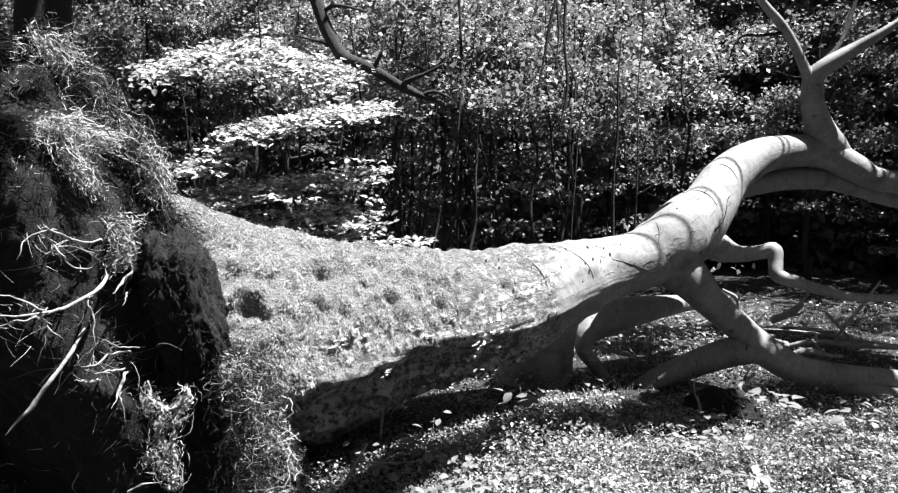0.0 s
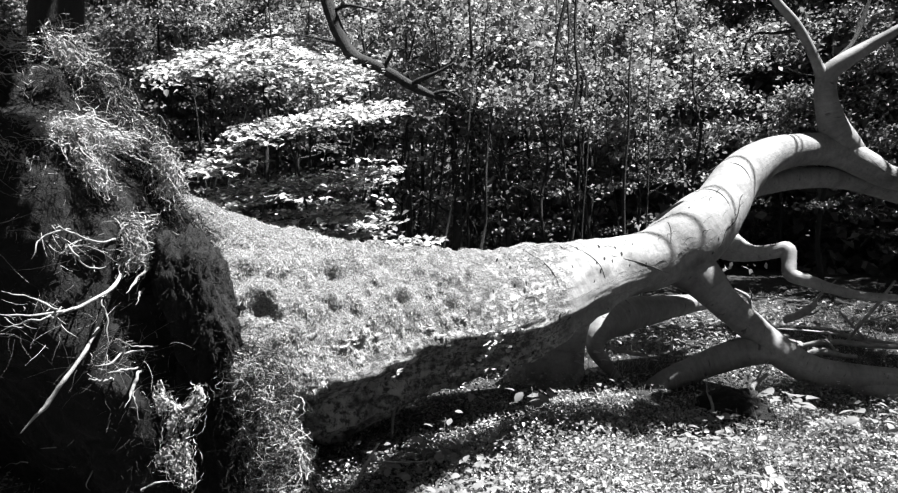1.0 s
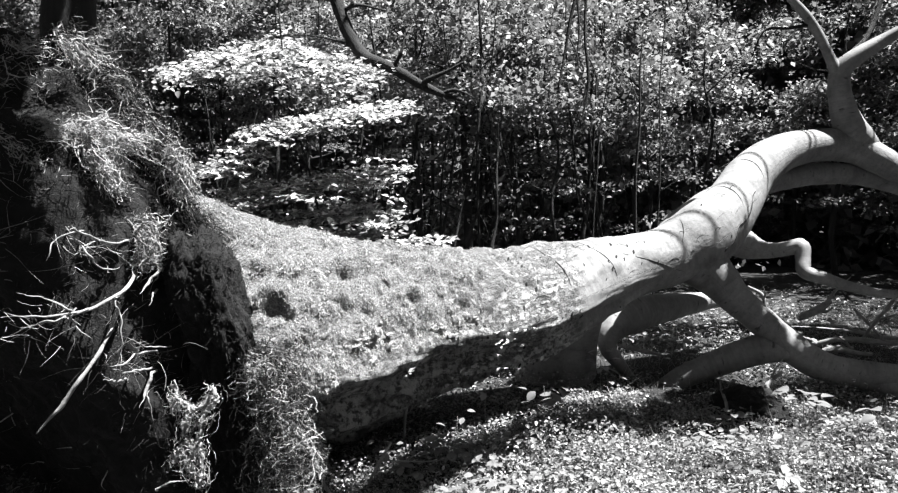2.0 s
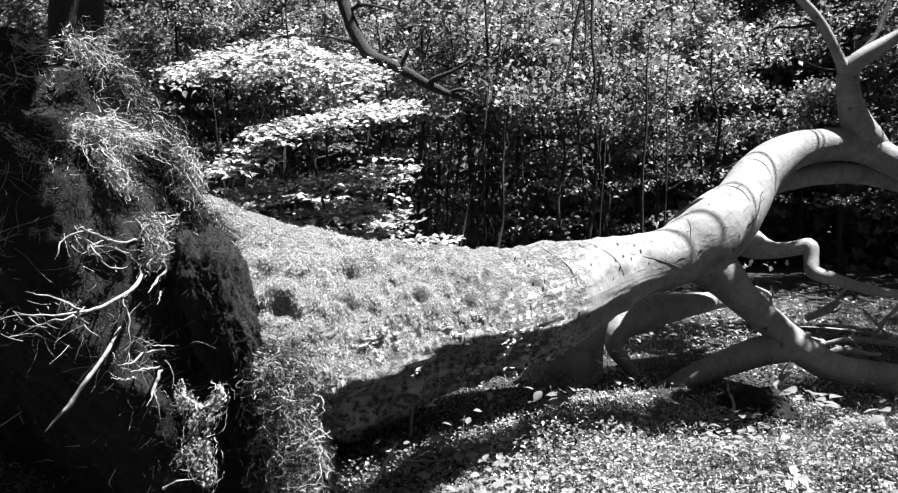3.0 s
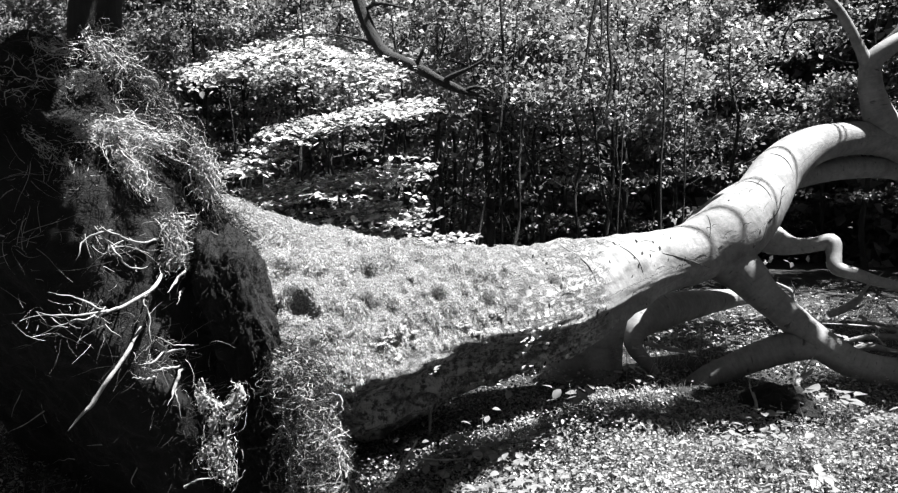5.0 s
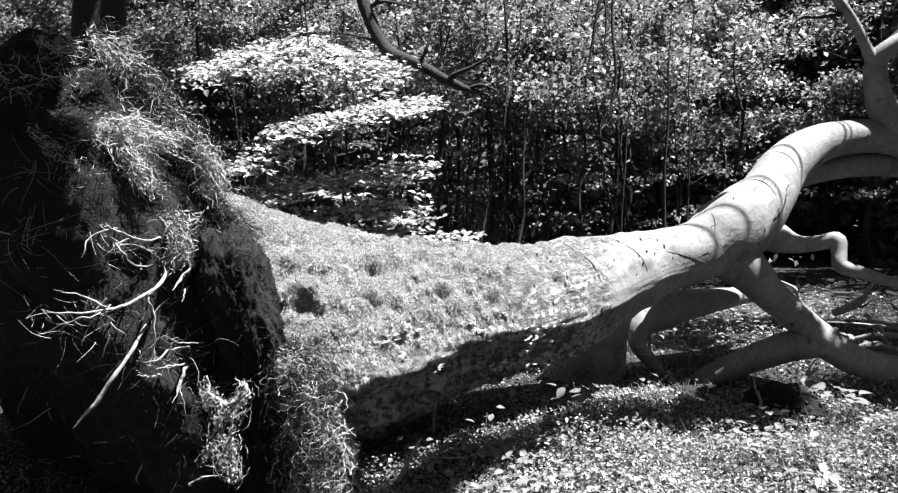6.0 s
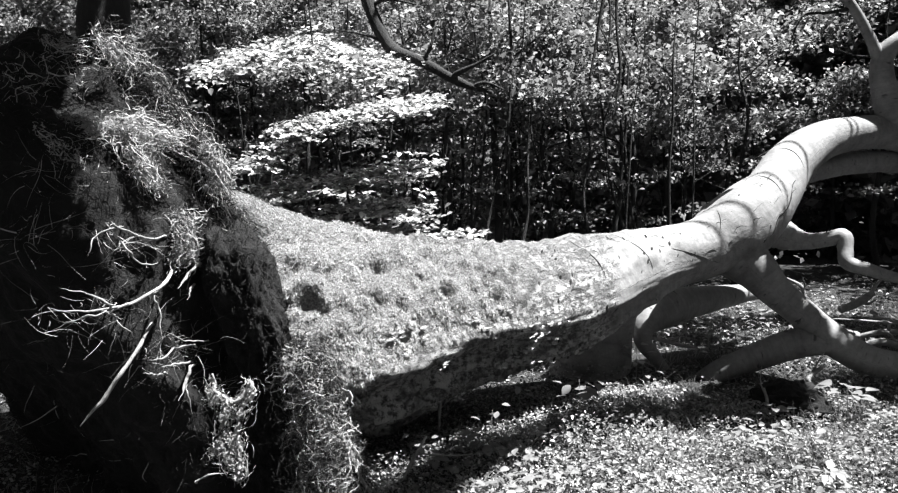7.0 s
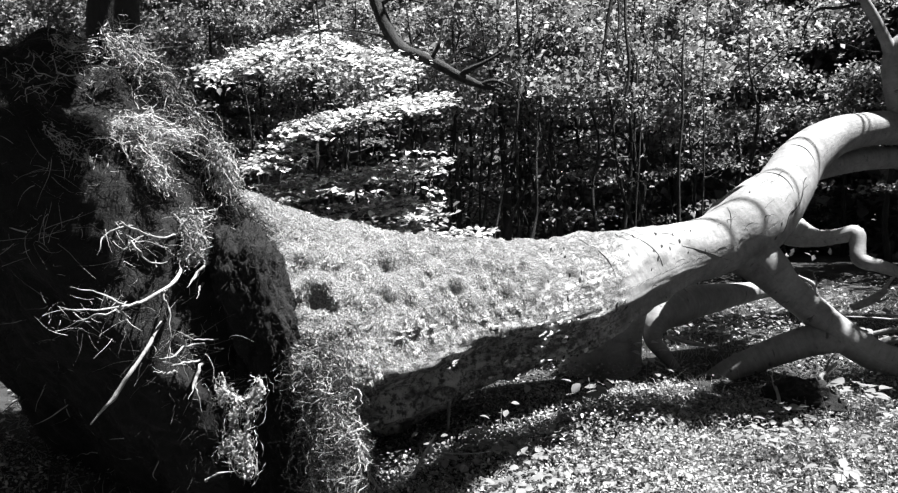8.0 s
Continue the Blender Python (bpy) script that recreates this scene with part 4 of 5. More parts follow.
def bark_folds():
    """Curved wrinkles where the limbs swell, a modelled shadow line, and tatters of torn bark along the flank."""
    def on_trunk(i, a):
        j = (a % (2 * math.pi)) / (2 * math.pi) * 192
        i0, j0 = int(i), int(j)
        at = lambda p, q: TRUNK_OB.data.vertices[p * 192 + q % 192].co
        near = at(i0, j0).lerp(at(i0, j0 + 1), j - j0)
        return near.lerp(at(i0 + 1, j0).lerp(at(i0 + 1, j0 + 1), j - j0), i - i0)

    # long seams: world x, angles from and to, drift along the trunk, half-width
    for x, a0, a1, skew, w in [(1.45, 0.75, -0.45, 20, 0.004), (0.6, 1.3, 0.2, 3, 0.004), (0.98, 1.35, 0.1, 4, 0.0045), (1.72, 1.3, 0.5, -6, 0.004), (2.2, 1.6, 0.3, -3, 0.005), (2.5, 1.5, 0.1, -3, 0.005)]:
        k, _, _, _ = trunk_point(x, (a0 + a1) / 2)
        run = [tuple(on_trunk(min(375, k + 1.5 * skew * (f - 0.5) + 1.5 * math.sin(f * 3)), a0 + (a1 - a0) * f)) + (w * math.sin(math.pi * (0.06 + 0.88 * f)),) for f in np.linspace(0, 1, 9)]
        limb("bark_line", run, DARK_BARK, TRUNK_OB, "", 40, 6, 0.3, seed=x, freq=30)
    # dark strip laid on the limb in place of a branch's shadow and stain
    i0, i1 = trunk_point(2.5, -0.05)[0], trunk_point(2.12, -0.3)[0]
    for shift, w in ((0.1, 0.006),):
        run = [tuple(on_trunk(i0 + (i1 - i0) * f + math.sin(f * 8), 0.1 + shift - 0.5 * f + 0.08 * math.sin(f * 11))) + (w * math.sin(math.pi * (0.1 + 0.8 * f)) * (1 + 0.4 * math.sin(f * 23)),) for f in np.linspace(0, 1, 14)]
        limb("bark_line", run, DARK_BARK, TRUNK_OB, "dark line on the bark for a branch's shadow and a stain", 50, 6, 0.5, seed=shift, freq=24)
    # arched brows where small branches once grew
    for _ in range(30):
        x, a = rr.uniform(0.3, 2.5), rr.uniform(-0.2, 1.25)
        k, _, _, _ = trunk_point(x, a)
        half, rise, w = rr.uniform(0.7, 2.2), rr.uniform(0.03, 0.12), rr.uniform(0.0013, 0.003)
        run = [tuple(on_trunk(min(375, max(1, k + 1.5 * half * f)), a - rise * f * f + 0.03 * f * rr.uniform(0, 1))) + (w * (1.05 - f * f),) for f in np.linspace(-1, 1, 6)]
        limb("bark_line", run, DARK_BARK, TRUNK_OB, "", 14, 5, 0.4, seed=x, freq=30)
    # curled plates of bark that stand off the flank: world x, angle, length, how far they stand off
    for k, (x, a, size, off) in enumerate([(-0.72, 0.10, 0.13, 0.02), (-0.62, 0.14, 0.17, 0.025), (-0.54, 0.12, 0.12, 0.02), (-0.42, -0.30, 0.08, 0.05), (-0.38, -0.36, 0.06, 0.05), (-0.06, -0.62, 0.13, 0.05),
                                           (-0.12, -0.70, 0.10, 0.05), (0.02, -0.60, 0.09, 0.06), (0.10, -0.45, 0.13, 0.05), (0.18, -0.30, 0.14, 0.04), (0.26, -0.18, 0.15, 0.03), (0.20, -0.10, 0.10, 0.02),
                                           (0.32, -0.35, 0.12, 0.04), (0.16, -0.62, 0.10, 0.06), (-0.12, -0.05, 0.12, 0.015), (-0.22, 0.02, 0.10, 0.015), (0.05, 0.05, 0.10, 0.012), (0.38, -0.12, 0.09, 0.02),
                                           (-0.30, -0.75, 0.09, 0.05), (0.28, -0.70, 0.08, 0.05)]):
        _, _, co, out = trunk_point(x, a)
        for j in range(4):
            r = np.random.default_rng(1200 + 10 * k + j)
            L, wide = size * r.uniform(0.35, 0.9), size * r.uniform(0.18, 0.42)
            at = Vector(co + out * off * r.uniform(0.4, 1.1) + np.array((0.92, 0.36, 0.16)) * r.normal() * size * 0.35 + np.array((0, 0, 1)) * r.normal() * size * 0.16)
            z = (Vector(out) * 0.75 + Vector((r.normal() * 0.15, -0.05, 0.75))).normalized()
            y = z.cross(Vector((0.92, 0.36, 0.16 + r.normal() * 0.2))).normalized()
            m = Matrix.Translation(at) @ Matrix((y.cross(z), y, z)).transposed().to_4x4()
            bm = bmesh.new()
            bmesh.ops.create_grid(bm, x_segments=9, y_segments=5, size=0.5)
            ragged = [v for v in bm.verts if v.co.length > 0.36 + 0.24 * noise.noise(Vector((v.co.x * 7, v.co.y * 7, k * 3.1 + j)))]
            bmesh.ops.delete(bm, geom=ragged, context="VERTS")
            for v in bm.verts:
                q = Vector((v.co.x * L, v.co.y * wide, 0))
                q.z = 0.25 * wide * noise.noise(q * 40 + Vector((k, j, 0))) - 1.6 * q.y * q.y / wide + 0.5 * q.x * q.x / L
                v.co = m @ q
            top = bmesh.ops.extrude_face_region(bm, geom=bm.faces[:])
            for v in [g for g in top["geom"] if isinstance(g, bmesh.types.BMVert)]:
                v.co += z * 0.006
            bmesh.ops.recalc_face_normals(bm, faces=bm.faces[:])
            if bm.faces:
                part("bark_plate", bm, FLAKE, TRUNK_OB, "pale curled plate of torn bark")
            else:
                bm.free()


bark_folds()


# ---- woods ----
rng = np.random.default_rng(4)


def cloud(n, lo, hi, clumps, spread, r):
    """Leaf places gathered in flattened clumps within a box."""
    c = r.uniform(lo, hi, (clumps, 3))
    k = r.integers(0, clumps, n)
    return c[k] + r.normal(size=(n, 3)) * np.array(spread)


def up_normals(n, r, tilt=0.5):
    v = r.normal(size=(n, 3)) * tilt
    v[:, 2] += 1
    return v


def sapling(x, y, h, r0, leaves, lean, seed, low_share=0.25, crown=0.42):
    r = np.random.default_rng(seed)
    t = thing("sapling", "thin dark woodland sapling in leaf", "tree", "woodland saplings", at=(x, y, ground_height(x, y) - 0.05))
    ctrl = [(lean * h * f + r.normal() * 0.06, r.normal() * 0.05, h * f, r0 * (1 - 0.8 * f)) for f in np.linspace(0, 1, 7)]
    limb("trunk", ctrl, DARK_BARK, t, rings=24, sides=8, rough=0.05, seed=seed)
    for k in range(5):
        f = r.uniform(0.3, 0.85)
        p = np.array(((lean * h * f), 0, h * f))
        a = r.uniform(0, 6.28)
        q = p + np.array((math.cos(a), math.sin(a), r.uniform(0.1, 0.8))) * r.uniform(0.5, 1.1)
        limb("branch", [tuple(p) + (r0 * 0.3,), tuple((p + q) / 2 + r.normal(size=3) * 0.06) + (r0 * 0.2,), tuple(q) + (r0 * 0.08,)], DARK_BARK, t, rings=8, sides=5)
    high = cloud(int(leaves * (1 - low_share)), (-1.2, -1.0, h * r.uniform(crown, 0.72)), (1.2 + lean * h, 1.0, h), 22, (0.17, 0.17, 0.10), r)
    low = cloud(leaves - len(high), (-1.1, -1.0, h * 0.12), (1.1 + lean * h, 1.0, h * 0.6), 14, (0.22, 0.22, 0.04), r)
    pos = np.vstack([high, low])
    part("crown", leaves_mesh("crown", pos, up_normals(leaves, r, 0.75), r.uniform(0.035, 0.125, leaves), r, 0.33, True), WOOD_LEAF, t)["kind"] = "stuff"


STEMS = [(-0.75, 10.6, 0.05), (-0.55, 11.5, 0.04), (-0.3, 10.2, 0.03), (0.05, 10.8, 0.09), (0.2, 12.0, 0.05), (0.72, 11.0, 0.06), (1.1, 12.3, 0.05), (1.3, 10.6, 0.03), (1.9, 11.6, 0.05), (3.7, 11.2, 0.05)]
for i, (x, y, r0) in enumerate(STEMS):
    sapling(x, y, rng.uniform(3.9, 4.8), r0, 2600, rng.uniform(-0.04, 0.04), 300 + i, 0.06, 0.55)
for i in range(30):
    y = 12.6 + (i % 3) * 1.6 + rng.uniform(-0.7, 0.7)
    sapling(-9.5 + 19 * (i + rng.uniform(0, 0.9)) / 30, y, 4.5 + 0.4 * (y - 11) + rng.uniform(-0.3, 0.7), rng.uniform(0.03, 0.08), 6200, rng.uniform(-0.06, 0.06), i, 0.22, 0.45)


def pole(x, y, h, r0, seed):
    """A thin bare understorey stem, often forked."""
    r = np.random.default_rng(seed)
    t = thing("pole_stem", "thin bare dark stem of the understorey", "tree", "bare understorey stems", at=(x, y, ground_height(x, y) - 0.05))
    lean, bow = r.normal() * 0.08, r.normal() * 0.2
    ctrl = [(lean * h * f + bow * math.sin(f * 3.1) + r.normal() * 0.02, r.normal() * 0.03, h * f, r0 * (1 - 0.7 * f)) for f in np.linspace(0, 1, 7)]
    limb("trunk", ctrl, DARK_BARK, t, rings=26, sides=7, rough=0.12, seed=seed, freq=7)
    for k in range(int(r.integers(1, 4))):
        p = spline(ctrl, 20)[int(r.integers(4, 16))]
        side, rise = r.normal() * 0.25, r.uniform(0.4, 1.3)
        limb("branch", [tuple(p[:3]) + (p[3] * 0.6,), (p[0] + side * 0.6, p[1] + r.normal() * 0.1, p[2] + rise * 0.45, p[3] * 0.4), (p[0] + side, p[1] + r.normal() * 0.15, p[2] + rise, 0.002)], DARK_BARK, t, rings=12, sides=5, rough=0.1)


for i in range(20):
    pole(rng.uniform(-1.1, 2.6) if i % 4 else rng.uniform(-4.5, -1.2), rng.uniform(9.0, 12.2), rng.uniform(2.2, 5.2), rng.uniform(0.010, 0.034), 700 + i)


def tall_tree(x, y, h, r0, spread, leaves, seed, label="tall woodland tree with dark bark in full leaf, added to hold back skylight"):
    r = np.random.default_rng(seed)
    z0 = ground_height(x, y) - 0.1
    t = thing("woodland_tree", label, "tree", "tall trees round the clearing", at=(x, y, z0))
    ctrl = [(r.normal() * 0.12 * f, r.normal() * 0.12 * f, h * f, r0 * (1.25 - 0.4 * min(1, f * 6)) * (1 - 0.75 * f)) for f in (0, 0.06, 0.2, 0.4, 0.6, 0.8, 1)]
    limb("trunk", ctrl, DARK_BARK, t, rings=50, sides=18, rough=0.12, lobes=0.2, seed=seed)
    ends = []
    for k in range(7):
        f, a = r.uniform(0.55, 0.9), k * 0.9 + r.uniform(0, 0.5)
        p = np.array((0, 0, h * f))
        q = p + np.array((math.cos(a) * spread * 0.8, math.sin(a) * spread * 0.8, r.uniform(0.4, 2.0)))
        ends.append(q)
        limb("limb", [tuple(p) + (r0 * 0.35,), tuple((p + q) / 2 + r.normal(size=3) * 0.2) + (r0 * 0.22,), tuple(q) + (r0 * 0.08,)], DARK_BARK, t, rings=12, sides=8)
    c = np.array(ends)[r.integers(0, 7, 110)] * r.uniform(0.6, 1.1, (110, 1)) * (1, 1, 0) + np.stack([r.normal(size=110) * 0.8, r.normal(size=110) * 0.8, r.uniform(h * 0.6, h * 1.05, 110)], 1)
    pos = c[r.integers(0, 110, leaves)] + r.normal(size=(leaves, 3)) * (0.45, 0.45, 0.16)
    part("crown", leaves_mesh("crown", pos, up_normals(leaves, r, 0.6), r.uniform(0.1, 0.18, leaves), r, 0.36, True), WOOD_LEAF, t)["kind"] = "stuff"
    return t


OAK = tall_tree(-5.13, 9.0, 11, 0.52, 3.2, 9000, 61, "big dark tree standing behind the root plate")
limb("limb", [(0.1, 0.1, 5.2, 0.13), (1.6, -0.5, 6.0, 0.11)] + [(x + 5.13, y - 9.0, z - ground_height(-5.13, 9.0) + 0.1, r) for x, y, z, r in [(-1.91, 8.38, 4.81, 0.1007), (-1.58, 8.25, 4.10, 0.0795), (-1.41, 8.17, 3.63, 0.0791), (-1.20, 8.10, 3.30, 0.0720), (-0.90, 8.05, 3.16, 0.0586), (-0.54, 7.98, 2.94, 0.0517), (-0.32, 7.98, 2.84, 0.0388), (-0.09, 7.92, 2.76, 0.0193)]], DARK_BARK, OAK, "dark crooked limb hanging down", 60, 10, 0.25, seed=2, freq=6)
limb("branch", [(x + 5.13, y - 9.0, z - ground_height(-5.13, 9.0) + 0.1, r) for x, y, z, r in [(-0.54, 7.98, 2.94, 0.0323), (-0.44, 7.89, 2.99, 0.0319), (-0.25, 7.84, 3.06, 0.0190), (-0.06, 7.79, 3.15, 0.0126)]], DARK_BARK, OAK, "", 14, 7, 0.2, seed=3, freq=8)
for k, run in enumerate([[(-1.18, 8.10, 3.29, 0.0262), (-1.37, 8.11, 3.42, 0.0196), (-1.60, 8.11, 3.50, 0.0131), (-1.86, 8.12, 3.55, 0.0065)], [(-0.87, 8.04, 3.15, 0.0260), (-0.77, 8.00, 3.30, 0.0194), (-0.72, 8.01, 3.53, 0.0097)], [(-0.32, 7.98, 2.84, 0.0194), (-0.15, 7.93, 2.87, 0.0193), (0.04, 7.93, 2.79, 0.0096)], [(-1.48, 8.21, 3.83, 0.0331), (-1.27, 8.13, 3.88, 0.0196), (-0.94, 8.13, 3.81, 0.0131)]]):
    limb("twig", [(x + 5.13, y - 9.0, z - ground_height(-5.13, 9.0) + 0.1, r) for x, y, z, r in run], DARK_BARK, OAK, "", 12, 6, 0.3, seed=k, freq=9)
# boughs added above the view to keep the hanging limb in shade
for k, (x, y, z) in enumerate([(0.3, 8.75, 7.6), (-0.5, 8.75, 7.9), (1.0, 8.95, 7.8)]):
    r = np.random.default_rng(200 + k)
    q = np.array((x + 5.13, y - 9.0, z))
    limb("bough", [(0, 0, 6.6, 0.1), tuple(q * 0.5 + np.array((0, 0, 4.2))) + (0.06,), tuple(q) + (0.015,)], DARK_BARK, OAK, rings=14, sides=8)
    part("leaf_spray", leaves_mesh("leaf_spray", q + r.normal(size=(900, 3)) * (0.45, 0.25, 0.15), up_normals(900, r, 0.5), r.uniform(0.07, 0.12, 900), r, 0.36, True), WOOD_LEAF, OAK)["kind"] = "stuff"
# trees added mostly out of view, their crowns hold back sky and sun
for i, (x, y, h) in enumerate([(10.5, 9.5, 10), (12, 3, 11), (-11, 9, 11), (-9.5, 4.5, 10), (-8, -0.5, 10), (9, -4, 11), (-6, -5, 11), (2, -6.5, 11), (-2, -9, 12), (6, -9, 12), (3.5, 19, 12), (-3.5, 19, 12), (-9.5, 16, 12), (11, 15, 12)]):
    tall_tree(x, y, h, 0.22, 3.0, 8000, 70 + i)


def shade_tree(x0, y0, boughs, seed):
    """An unseen tree added at the clearing's edge, its boughs set to shade the fallen one."""
    t = thing("woodland_tree", "unseen tree added at the clearing's edge, its leafy boughs cast shade", "tree", "tall trees round the clearing", at=(x0, y0, ground_height(x0, y0) - 0.1))
    limb("trunk", [(0, 0, 0, 0.24), (0.05, 0, 0.6, 0.18), (0, 0.1, 2.5, 0.16), (-0.1, 0.1, 5, 0.13), (0, 0, 7.5, 0.08), (0, 0, 9, 0.03)], DARK_BARK, t, rings=40, sides=16, rough=0.1)
    r = np.random.default_rng(seed)
    for x, y, z, wide in boughs:
        q = np.array((x - x0, y - 0.074 * (z - 0.8) - y0, z))
        p = np.array((-0.05, 0.1, z - 1.2))
        bough = limb("bough", [tuple(p) + (0.05,), tuple((p + q) / 2 + r.normal(size=3) * 0.15) + (0.022,), tuple(q) + (0.008,)], DARK_BARK, t, rings=14, sides=8)
        n = int(2900 * wide)
        pos = r.normal(size=(n, 3))
        pos = q + pos / np.maximum(1, np.linalg.norm(pos, axis=1) / r.uniform(0.9, 1.7, n))[:, None] * (wide * 0.6, wide * 0.6, 0.12)
        part("leaf_spray", leaves_mesh("leaf_spray", pos, up_normals(n, r, 0.4), r.uniform(0.06, 0.11, n), r, 0.36, True), WOOD_LEAF, bough)["kind"] = "stuff"


# added out of view: each bough sits sunward of a spot to be shaded
shade_tree(6.6, 3.4, [(3.85, 5.3, 6.2, 0.42), (3.2, 5.1, 6.3, 0.3), (4.15, 8.0, 6.4, 0.5), (3.8, 8.9, 6.6, 0.5), (3.4, 7.6, 6.6, 0.3), (4.7, 8.9, 6.4, 0.6),
                     (5.8, 7.8, 6.0, 0.45), (4.9, 5.9, 5.4, 0.6), (1.7, 4.1, 6.2, 0.25), (5.6, 6.4, 5.4, 0.7), (5.6, 8.7, 6.6, 0.6), (6.3, 8.2, 6.4, 0.7), (6.2, 7.2, 6.0, 0.7), (2.75, 4.95, 6.3, 0.3), (3.95, 6.1, 5.6, 0.2), (2.1, 6.85, 6.3, 0.26), (2.5, 6.9, 6.3, 0.28),
                     (2.6, 5.05, 5.5, 0.25), (3.0, 5.1, 5.5, 0.3), (3.4, 5.15, 5.5, 0.25), (3.35, 5.5, 5.5, 0.18), (3.7, 5.8, 5.5, 0.22), (4.1, 5.8, 5.5, 0.22),
                     (1.41, 4.3, 5.0, 0.27), (1.2, 4.05, 5.0, 0.3), (1.6, 4.42, 5.0, 0.2),
                     (1.9, 4.65, 5.0, 0.2), (1.75, 4.5, 5.0, 0.2), (1.5, 4.6, 5.0, 0.13), (3.45, 6.73, 6.0, 0.2)], 88)
shade_tree(-5.2, 2.4, [(-1.75, 4.05, 5.0, 0.45), (-1.2, 3.42, 5.0, 0.18), (-0.95, 3.42, 5.0, 0.17), (-0.8, 3.52, 5.0, 0.13), (-1.1, 3.64, 5.0, 0.12), (-1.5, 3.7, 5.0, 0.26), (-2.2, 4.2, 5.2, 0.6), (-2.7, 4.3, 5.1, 0.6), (-1.5, 4.8, 5.2, 0.3), (-2.1, 5.0, 5.4, 0.5), (-1.85, 3.6, 5.0, 0.3), (-2.4, 3.5, 5.0, 0.4)], 89)


def hanging_stem(run, k):
    t = thing("climbing_stem", "thin dark climbing stem hanging among the leaves", "vine", "hanging stems")
    run = [tuple(q[:3]) + (q[3] * 0.65,) for q in run]
    limb("stem", run, DARK_BARK, t, rings=24, sides=6, rough=0.2, seed=k)
    p = spline(run, 20)[9]
    limb("twig", [tuple(p[:3]) + (p[3] * 0.6,), (p[0] + 0.12, p[1], p[2] - 0.25, p[3] * 0.4), (p[0] + 0.15, p[1] - 0.05, p[2] - 0.6, 0.002)], DARK_BARK, t, rings=8, sides=5)


for k, run in enumerate([[(1.51, 9.38, 4.75, 0.0376), (1.33, 9.34, 4.00, 0.0376), (1.25, 9.32, 3.55, 0.0301), (1.16, 9.29, 3.10, 0.0226)], [(1.53, 9.18, 4.68, 0.0295), (1.48, 9.13, 3.80, 0.0295), (1.52, 9.10, 3.14, 0.0295), (1.41, 9.06, 2.55, 0.0147)], [(1.39, 9.58, 4.82, 0.0308), (1.47, 9.54, 3.98, 0.0231), (1.42, 9.51, 3.44, 0.0154)],
                         [(0.12, 9.68, 4.70, 0.0311), (0.17, 9.61, 3.46, 0.0311), (0.11, 9.56, 2.37, 0.0311), (0.12, 9.49, 1.05, 0.0311)], [(0.46, 9.69, 3.01, 0.0236), (0.42, 9.66, 2.54, 0.0236), (0.52, 9.64, 2.07, 0.0236), (0.61, 9.63, 1.83, 0.0157)], [(-0.07, 9.39, 1.06, 0.0308), (0.12, 9.41, 1.52, 0.0308), (0.35, 9.43, 1.90, 0.0154)]]):
    hanging_stem(run, k)


def far_woods():
    n = 250000
    # whole ring: the unseen part behind the camera is added to cut skylight
    a = rng.uniform(0, 2 * np.pi, n)
    d = rng.uniform(15, 24, n)
    pos = np.stack([np.sin(a) * d, np.cos(a) * d + 2, rng.uniform(0, 13, n)], 1)
    k = n // 2
    a = rng.uniform(-1.0, 1.0, k)
    d = rng.uniform(14.5, 20, k)
    pos[:k] = np.stack([np.sin(a) * d, np.cos(a) * d + 2, rng.uniform(0, 1, k) ** 1.5 * 9], 1)
    pos += 0.4 * np.sin(pos * 2.1)
    tagged(part("far_woods", leaves_mesh("far_woods", pos, up_normals(n, rng, 0.9), rng.uniform(0.17, 0.36, n), rng, 0.38, True), WOOD_LEAF),
           "dense leafy woodland all round the clearing", "woodland", kind="stuff")


far_woods()


